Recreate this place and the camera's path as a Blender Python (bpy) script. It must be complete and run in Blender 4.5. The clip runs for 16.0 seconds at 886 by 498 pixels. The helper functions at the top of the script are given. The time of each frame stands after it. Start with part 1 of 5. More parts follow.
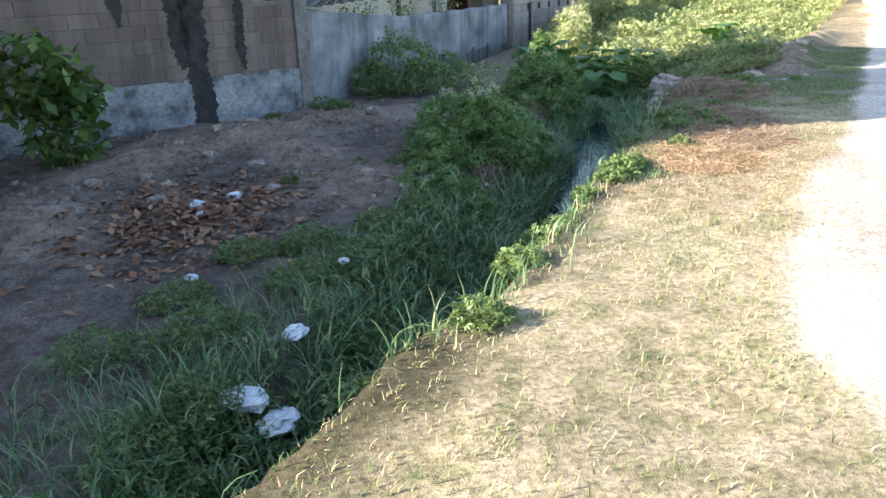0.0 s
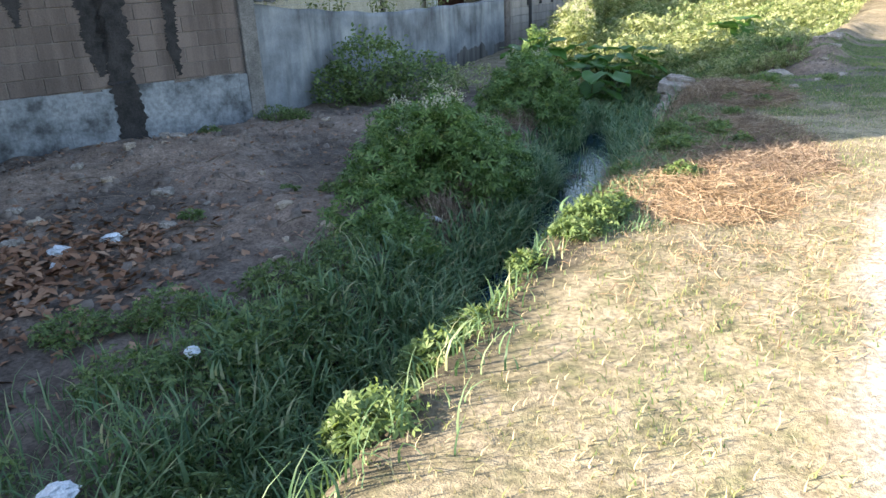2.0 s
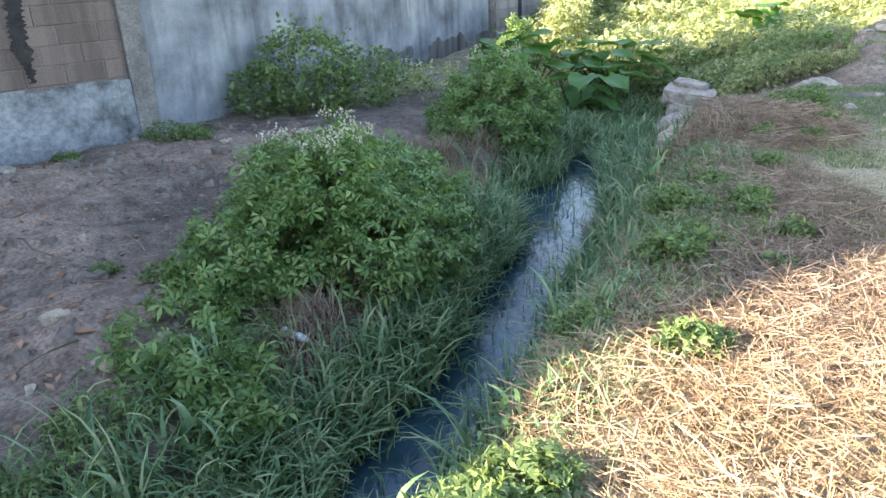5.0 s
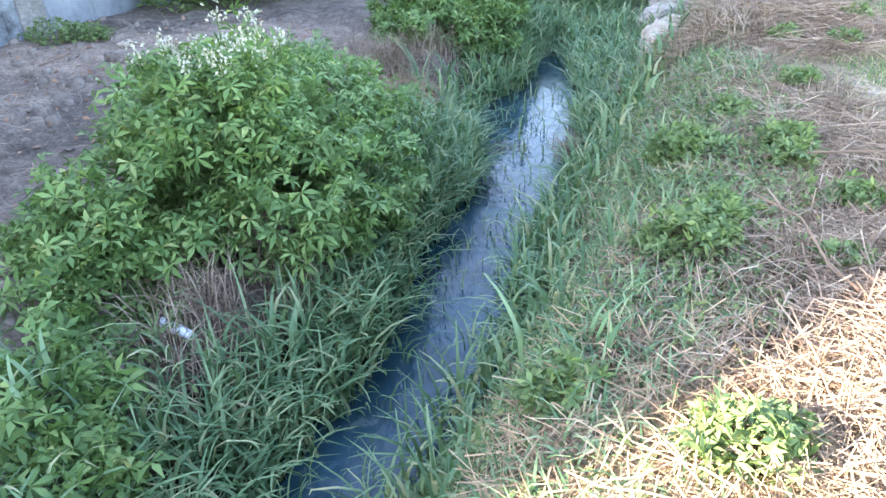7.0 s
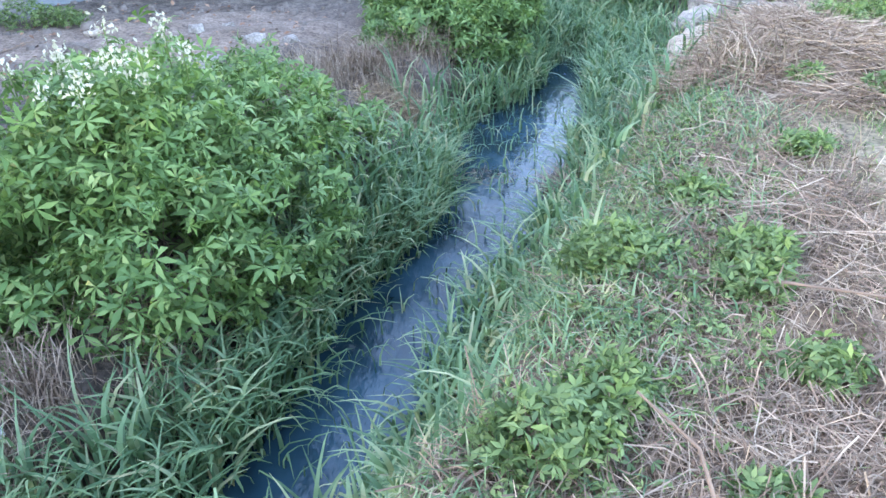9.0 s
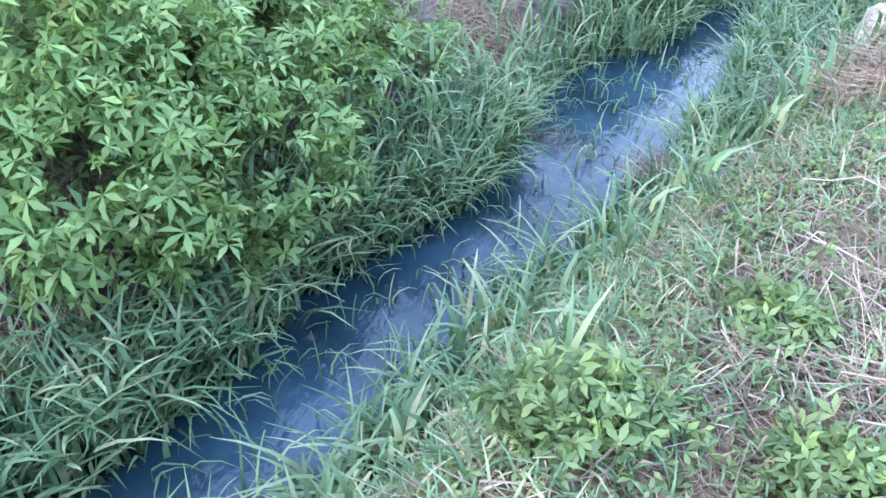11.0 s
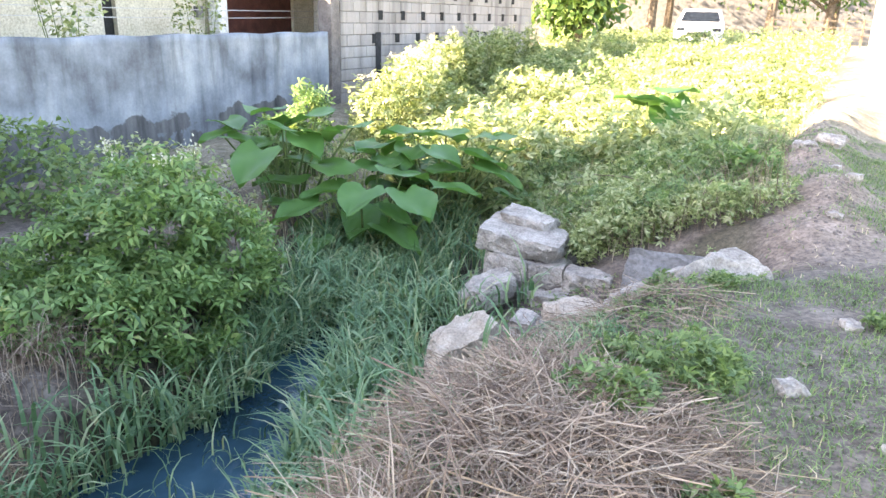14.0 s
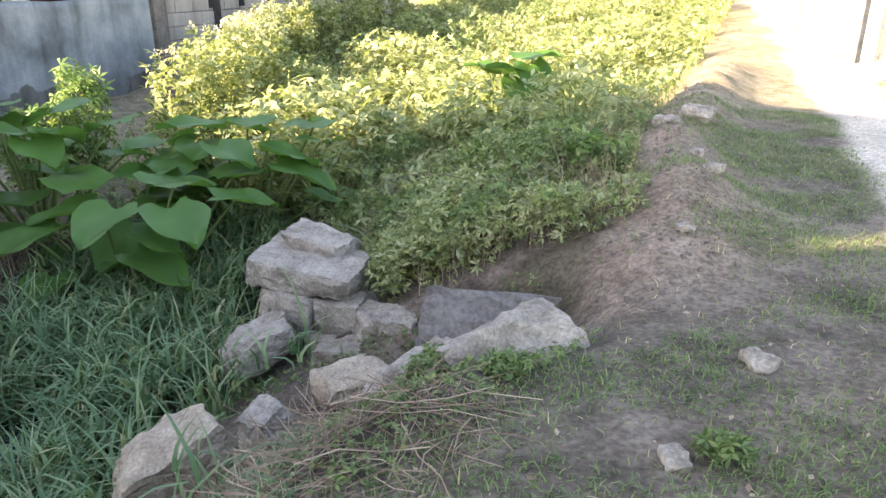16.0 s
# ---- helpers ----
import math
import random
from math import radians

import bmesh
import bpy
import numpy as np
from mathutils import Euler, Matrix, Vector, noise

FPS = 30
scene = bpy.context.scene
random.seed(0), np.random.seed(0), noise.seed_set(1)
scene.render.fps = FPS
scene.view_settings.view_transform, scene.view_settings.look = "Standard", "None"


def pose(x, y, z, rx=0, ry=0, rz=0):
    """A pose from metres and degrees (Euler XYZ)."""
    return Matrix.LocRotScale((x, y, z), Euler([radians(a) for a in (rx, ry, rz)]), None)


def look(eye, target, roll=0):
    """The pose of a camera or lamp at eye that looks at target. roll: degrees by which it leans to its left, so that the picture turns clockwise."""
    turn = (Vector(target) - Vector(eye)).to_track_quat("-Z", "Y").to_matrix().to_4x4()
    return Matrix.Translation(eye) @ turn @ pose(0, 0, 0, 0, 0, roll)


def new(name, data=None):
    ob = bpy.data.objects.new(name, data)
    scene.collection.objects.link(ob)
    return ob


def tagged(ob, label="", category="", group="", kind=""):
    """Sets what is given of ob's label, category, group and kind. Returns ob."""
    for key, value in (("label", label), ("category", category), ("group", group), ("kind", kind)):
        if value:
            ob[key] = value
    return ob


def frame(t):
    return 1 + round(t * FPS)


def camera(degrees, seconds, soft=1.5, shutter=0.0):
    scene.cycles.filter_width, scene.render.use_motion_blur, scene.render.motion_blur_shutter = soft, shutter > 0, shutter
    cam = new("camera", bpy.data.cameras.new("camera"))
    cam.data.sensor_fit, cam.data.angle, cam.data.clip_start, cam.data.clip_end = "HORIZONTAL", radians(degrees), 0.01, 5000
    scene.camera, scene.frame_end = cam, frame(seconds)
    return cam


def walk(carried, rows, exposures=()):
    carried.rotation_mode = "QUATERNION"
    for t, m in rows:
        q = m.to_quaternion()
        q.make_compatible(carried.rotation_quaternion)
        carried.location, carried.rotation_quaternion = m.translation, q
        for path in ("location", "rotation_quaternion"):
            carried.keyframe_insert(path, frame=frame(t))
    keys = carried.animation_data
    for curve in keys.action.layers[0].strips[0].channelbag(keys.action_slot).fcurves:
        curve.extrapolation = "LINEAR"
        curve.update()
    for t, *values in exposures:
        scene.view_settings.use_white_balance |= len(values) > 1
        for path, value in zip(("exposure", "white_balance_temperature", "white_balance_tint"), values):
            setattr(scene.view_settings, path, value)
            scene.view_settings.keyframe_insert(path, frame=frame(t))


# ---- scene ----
cam = camera(62.7, 16.0)
PATH = [
    (0.0, (0.037, -0.075, 1.521), (0.005, 1.8, 0.825), -2.0),
    (0.5, (0.341, 0.326, 1.43), (0.332, 2.232, 0.826), -3.1),
    (1.0, (0.478, 0.801, 1.386), (0.369, 2.699, 0.765), -1.2),
    (1.5, (0.597, 1.311, 1.337), (0.491, 3.201, 0.691), -3.1),
    (2.0, (0.759, 1.828, 1.301), (0.674, 3.703, 0.61), -2.9),
    (2.5, (0.933, 2.343, 1.301), (0.874, 4.227, 0.633), -1.2),
    (3.0, (1.108, 2.791, 1.293), (1.146, 4.671, 0.613), -3.0),
    (3.5, (1.289, 3.205, 1.307), (1.161, 5.079, 0.619), -2.6),
    (4.0, (1.408, 3.692, 1.27), (1.246, 5.554, 0.557), -1.7),
    (4.2, (1.433, 3.874, 1.26), (1.295, 5.736, 0.545), -2.5),
    (6.3, (1.591, 5.328, 1.181), (1.508, 7.113, 0.282), -2.6),
    (6.5, (1.609, 5.432, 1.145), (1.518, 7.193, 0.202), -2.6),
    (7.0, (1.62, 5.67, 1.12), (1.591, 7.396, 0.108), -2.9),
    (7.5, (1.708, 5.807, 1.145), (1.756, 7.521, 0.115), -2.5),
    (8.0, (1.942, 5.975, 1.167), (1.854, 7.701, 0.161), -1.2),
    (8.5, (2.14, 6.287, 1.118), (1.985, 8.0, 0.098), -1.8),
    (8.7, (2.198, 6.388, 1.139), (2.037, 8.092, 0.104), -2.2),
    (10.8, (2.576, 7.507, 0.981), (2.075, 8.963, -0.296), 5.7),
    (11.0, (2.604, 7.596, 0.967), (2.111, 9.045, -0.321), 4.1),
    (11.5, (2.743, 7.901, 0.903), (2.256, 9.31, -0.429), 2.4),
    (12.0, (2.796, 8.222, 1.02), (2.572, 9.921, -0.012), 7.3),
    (12.5, (2.886, 8.377, 1.046), (2.645, 10.17, 0.192), 4.9),
    (13.0, (3.091, 8.612, 1.051), (3.02, 10.444, 0.251), 0.9),
    (13.5, (3.354, 8.811, 1.07), (3.448, 10.678, 0.362), 4.3),
    (14.0, (3.527, 8.964, 1.098), (3.589, 10.867, 0.486), 1.4),
    (14.5, (3.778, 9.264, 1.099), (3.847, 11.169, 0.494), 2.4),
    (15.0, (4.102, 9.567, 1.095), (4.35, 11.454, 0.482), 1.0),
    (15.5, (4.309, 9.919, 1.089), (4.591, 11.783, 0.42), 1.0),
    (16.0, (4.549, 10.301, 1.109), (4.825, 12.15, 0.398), 0.0),
]
EXPOSURES = [(0.0, 2.1, 6600, 12), (4.2, 2.45, 7250, 13), (6.3, 3.65, 6900, 16), (8.7, 4.0, 6900, 17), (11.0, 4.4, 6800, 22), (12.0, 4.55, 7100, 22), (12.5, 4.4, 7200, 22), (14.0, 3.6, 7600, 20), (16.0, 2.85, 8200, 18)]
walk(cam, [(t, look(eye, target, roll)) for t, eye, target, roll in PATH], EXPOSURES)

# ---- world and sun ----
SUN_TRAVEL = Vector((0.965, 0.26, -0.44)).normalized()
world = bpy.data.worlds.new("sky")
scene.world = world
world.use_nodes = True
wn = world.node_tree
sky = wn.nodes.new("ShaderNodeTexSky")
sky.sky_type, sky.sun_disc = "NISHITA", False
sky.sun_elevation = math.asin(-SUN_TRAVEL.z)
sky.sun_rotation = math.atan2(-SUN_TRAVEL.x, -SUN_TRAVEL.y)
sky.air_density, sky.dust_density = 1.0, 0.8
wn.links.new(sky.outputs[0], wn.nodes["Background"].inputs[0])
wn.nodes["Background"].inputs[1].default_value = 0.13
sun = new("sun", bpy.data.lights.new("sun", "SUN"))
sun.data.energy, sun.data.angle, sun.data.color = 5.0, radians(0.6), (1.0, 0.9, 0.74)
sun.rotation_mode = "QUATERNION"
sun.rotation_quaternion = SUN_TRAVEL.to_track_quat("-Z", "Y")


# ---- materials ----
def nodes_of(name, rough=0.85):
    m = bpy.data.materials.new(name)
    m.use_nodes = True
    t = m.node_tree
    b = t.nodes["Principled BSDF"]
    b.inputs["Roughness"].default_value = rough
    b.inputs["Specular IOR Level"].default_value = 0.3
    return m, t, b


def noise_node(t, scale, detail=5.0, vec=None, rough=0.6):
    n = t.nodes.new("ShaderNodeTexNoise")
    n.inputs["Scale"].default_value, n.inputs["Detail"].default_value, n.inputs["Roughness"].default_value = scale, detail, rough
    if vec is None:
        vec = t.nodes.new("ShaderNodeTexCoord").outputs["Object"]
    t.links.new(vec, n.inputs["Vector"])
    return n


def ramp(t, src, stops):
    r = t.nodes.new("ShaderNodeValToRGB")
    while len(r.color_ramp.elements) < len(stops):
        r.color_ramp.elements.new(0.5)
    for e, (p, c) in zip(r.color_ramp.elements, stops):
        e.position = p
        e.color = (*c, 1) if isinstance(c, tuple) else (c, c, c, 1)
    t.links.new(src, r.inputs[0])
    return r.outputs[0]


def mix(t, fac, a, b, mode="MIX"):
    m = t.nodes.new("ShaderNodeMix")
    m.data_type, m.blend_type = "RGBA", mode
    for k, v in ((0, fac), (6, a), (7, b)):
        if isinstance(v, tuple):
            m.inputs[k].default_value = (*v, 1)
        elif isinstance(v, float):
            m.inputs[k].default_value = v
        else:
            t.links.new(v, m.inputs[k])
    return m.outputs[2]


def bump(t, b, src, strength=0.4, dist=0.02):
    n = t.nodes.new("ShaderNodeBump")
    n.inputs["Strength"].default_value, n.inputs["Distance"].default_value = strength, dist
    t.links.new(src, n.inputs["Height"])
    t.links.new(n.outputs[0], b.inputs["Normal"])


def attr(t, name):
    a = t.nodes.new("ShaderNodeAttribute")
    a.attribute_name = name
    return a.outputs["Fac"]


def leaf_mat(name, stops, trans=0.35, rough=0.5, grain=6.0):
    """Leaf with colour varied leaf by leaf and in soft patches, letting light through."""
    m, t, b = nodes_of(name, rough)
    g = t.nodes.new("ShaderNodeNewGeometry")
    n = noise_node(t, grain, 2.0)
    add = t.nodes.new("ShaderNodeMath")
    add.operation = "MULTIPLY_ADD"
    add.inputs[1].default_value = 0.65
    t.links.new(g.outputs["Random Per Island"], add.inputs[0])
    sub = t.nodes.new("ShaderNodeMath")
    sub.operation = "MULTIPLY_ADD"
    sub.inputs[1].default_value, sub.inputs[2].default_value = 0.7, -0.18
    t.links.new(n.outputs[0], sub.inputs[0])
    t.links.new(sub.outputs[0], add.inputs[2])
    col = ramp(t, add.outputs[0], stops)
    t.links.new(col, b.inputs["Base Color"])
    tr = t.nodes.new("ShaderNodeBsdfTranslucent")
    warm = mix(t, 1.0, col, (1.0, 1.0, 0.6), "MULTIPLY")
    t.links.new(warm, tr.inputs[0])
    mx = t.nodes.new("ShaderNodeMixShader")
    mx.inputs[0].default_value = trans
    t.links.new(b.outputs[0], mx.inputs[1])
    t.links.new(tr.outputs[0], mx.inputs[2])
    t.links.new(mx.outputs[0], t.nodes["Material Output"].inputs[0])
    return m


def solid_mat(name, stops, rough=0.8, scale=8.0, bumps=0.3, metal=0.0, rand=0.0):
    m, t, b = nodes_of(name, rough)
    n = noise_node(t, scale)
    f = noise_node(t, scale * 9)
    col = ramp(t, n.outputs[0], stops)
    col = mix(t, 0.55, col, ramp(t, f.outputs[0], [(0.36, 0.35), (0.62, 1.0)]), "MULTIPLY")
    if rand:
        o = t.nodes.new("ShaderNodeObjectInfo")
        col = mix(t, rand, col, ramp(t, o.outputs["Random"], [(0.0, (0.55, 0.5, 0.48)), (1.0, (1.0, 0.98, 0.95))]), "MULTIPLY")
    t.links.new(col, b.inputs["Base Color"])
    b.inputs["Metallic"].default_value = metal
    if bumps:
        bump(t, b, f.outputs[0], bumps, 0.02)
    return m


def ground_mat():
    m, t, b = nodes_of("earth and grass", 0.95)
    fine, mid, big = noise_node(t, 40), noise_node(t, 6), noise_node(t, 0.9)
    dirt = ramp(t, mid.outputs[0], [(0.28, (0.07, 0.054, 0.044)), (0.5, (0.165, 0.13, 0.108)), (0.72, (0.25, 0.205, 0.172))])
    lawn = ramp(t, mid.outputs[0], [(0.3, (0.2, 0.2, 0.10)), (0.5, (0.40, 0.34, 0.22)), (0.7, (0.52, 0.43, 0.31))])
    road = ramp(t, mid.outputs[0], [(0.2, (0.62, 0.55, 0.47)), (0.8, (0.78, 0.70, 0.61))])
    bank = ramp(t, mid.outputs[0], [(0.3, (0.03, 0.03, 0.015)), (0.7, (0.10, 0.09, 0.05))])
    straw = ramp(t, fine.outputs[0], [(0.3, (0.12, 0.08, 0.05)), (0.7, (0.33, 0.23, 0.15))])
    sand = ramp(t, mid.outputs[0], [(0.3, (0.22, 0.16, 0.122)), (0.55, (0.35, 0.26, 0.205)), (0.75, (0.43, 0.335, 0.27))])
    c = mix(t, attr(t, "sand"), dirt, sand)
    c = mix(t, attr(t, "lawn"), c, lawn)
    c = mix(t, attr(t, "road"), c, road)
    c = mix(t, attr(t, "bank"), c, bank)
    c = mix(t, attr(t, "straw"), c, straw)
    c = mix(t, 0.7, c, ramp(t, fine.outputs[0], [(0.36, 0.3), (0.6, 1.0)]), "MULTIPLY")
    c = mix(t, 0.55, c, ramp(t, big.outputs[0], [(0.38, 0.5), (0.62, 1.0)]), "MULTIPLY")
    speck = noise_node(t, 17, 6.0)
    c = mix(t, 0.35, c, ramp(t, speck.outputs[0], [(0.40, 0.45), (0.52, 1.0)]), "MULTIPLY")
    t.links.new(c, b.inputs["Base Color"])
    grit = noise_node(t, 140, 3.0)
    bump(t, b, grit.outputs[0], 0.6, 0.01)
    return m


def water_mat():
    """Murky, slightly blue water: a dark body under a clear mirror with slow ripples and thin scum."""
    m, t, b = nodes_of("murky stream water", 0.04)
    b.inputs["Specular IOR Level"].default_value = 0.5
    b.inputs["IOR"].default_value = 1.42
    tc = t.nodes.new("ShaderNodeTexCoord").outputs["Object"]
    mp = t.nodes.new("ShaderNodeMapping")
    mp.inputs["Rotation"].default_value = (0, 0, 0.3)
    mp.inputs["Scale"].default_value = (1.0, 0.45, 1.0)
    t.links.new(tc, mp.inputs[0])
    ripple = noise_node(t, 16.0, 3.0, mp.outputs[0])
    cloudy = noise_node(t, 1.6, 4.0, tc)
    scum = noise_node(t, 7.0, 6.0, tc)
    body = ramp(t, cloudy.outputs[0], [(0.36, (0.007, 0.023, 0.033)), (0.6, (0.02, 0.053, 0.076)), (0.78, (0.038, 0.088, 0.118))])
    film = ramp(t, scum.outputs[0], [(0.62, 0.0), (0.74, 0.4)])
    t.links.new(mix(t, film, body, (0.10, 0.12, 0.115)), b.inputs["Base Color"])
    t.links.new(ramp(t, scum.outputs[0], [(0.56, 0.03), (0.72, 0.35)]), b.inputs["Roughness"])
    bump(t, b, ripple.outputs[0], 0.3, 0.02)
    return m


def plaster_mat():
    """Old bluish lime plaster, streaked by rain, with bare grey patches low down."""
    m, t, b = nodes_of("stained blue-grey plaster", 0.9)
    tc = t.nodes.new("ShaderNodeTexCoord").outputs["Object"]
    mp = t.nodes.new("ShaderNodeMapping")
    mp.inputs["Scale"].default_value = (1.7, 1.7, 0.28)
    t.links.new(tc, mp.inputs[0])
    streak = noise_node(t, 2.0, 6.0, mp.outputs[0])
    blot = noise_node(t, 1.3, 6.0, tc)
    fine = noise_node(t, 30, 4.0, tc)
    c = ramp(t, blot.outputs[0], [(0.32, (0.11, 0.118, 0.13)), (0.5, (0.22, 0.242, 0.268)), (0.68, (0.34, 0.36, 0.375))])
    c = mix(t, 0.75, c, ramp(t, streak.outputs[0], [(0.3, 0.25), (0.47, 0.8), (0.6, 1.0)]), "MULTIPLY")
    low = attr(t, "bare")
    lo = t.nodes.new("ShaderNodeMath")
    lo.operation = "MULTIPLY_ADD"
    lo.inputs[1].default_value = 1.2
    t.links.new(blot.outputs[0], lo.inputs[0])
    t.links.new(low, lo.inputs[2])
    msk = ramp(t, lo.outputs[0], [(0.93, 0.0), (0.97, 1.0)])
    bare = ramp(t, streak.outputs[0], [(0.35, (0.035, 0.035, 0.036)), (0.6, (0.14, 0.138, 0.135))])
    c = mix(t, msk, c, bare)
    c = mix(t, 0.3, c, ramp(t, fine.outputs[0], [(0.3, 0.5), (0.7, 1.0)]), "MULTIPLY")
    t.links.new(c, b.inputs["Base Color"])
    bump(t, b, fine.outputs[0], 0.3, 0.01)
    return m


def block_mat(name, tone, dark=0.0):
    m, t, b = nodes_of(name, 0.95)
    g = t.nodes.new("ShaderNodeNewGeometry")
    mp = t.nodes.new("ShaderNodeMapping")
    mp.inputs["Scale"].default_value = (2.2, 2.2, 0.25)
    t.links.new(g.outputs["Position"], mp.inputs[0])
    streak = noise_node(t, 1.1, 5.0, mp.outputs[0])
    fine = noise_node(t, 45, 4.0, g.outputs["Position"])
    o = t.nodes.new("ShaderNodeObjectInfo")
    c = ramp(t, o.outputs["Random"], [(0.0, tuple(v * 0.8 for v in tone)), (1.0, tone)])
    c = mix(t, 0.55, c, ramp(t, streak.outputs[0], [(0.38, 0.3), (0.55, 1.0)]), "MULTIPLY")
    c = mix(t, 0.4, c, ramp(t, fine.outputs[0], [(0.3, 0.5), (0.7, 1.0)]), "MULTIPLY")
    t.links.new(c, b.inputs["Base Color"])
    bump(t, b, fine.outputs[0], 0.6, 0.015)
    return m


def glass_mat():
    m, t, b = nodes_of("dark glass", 0.05)
    b.inputs["Base Color"].default_value = (0.02, 0.025, 0.03, 1)
    b.inputs["Specular IOR Level"].default_value = 0.6
    return m


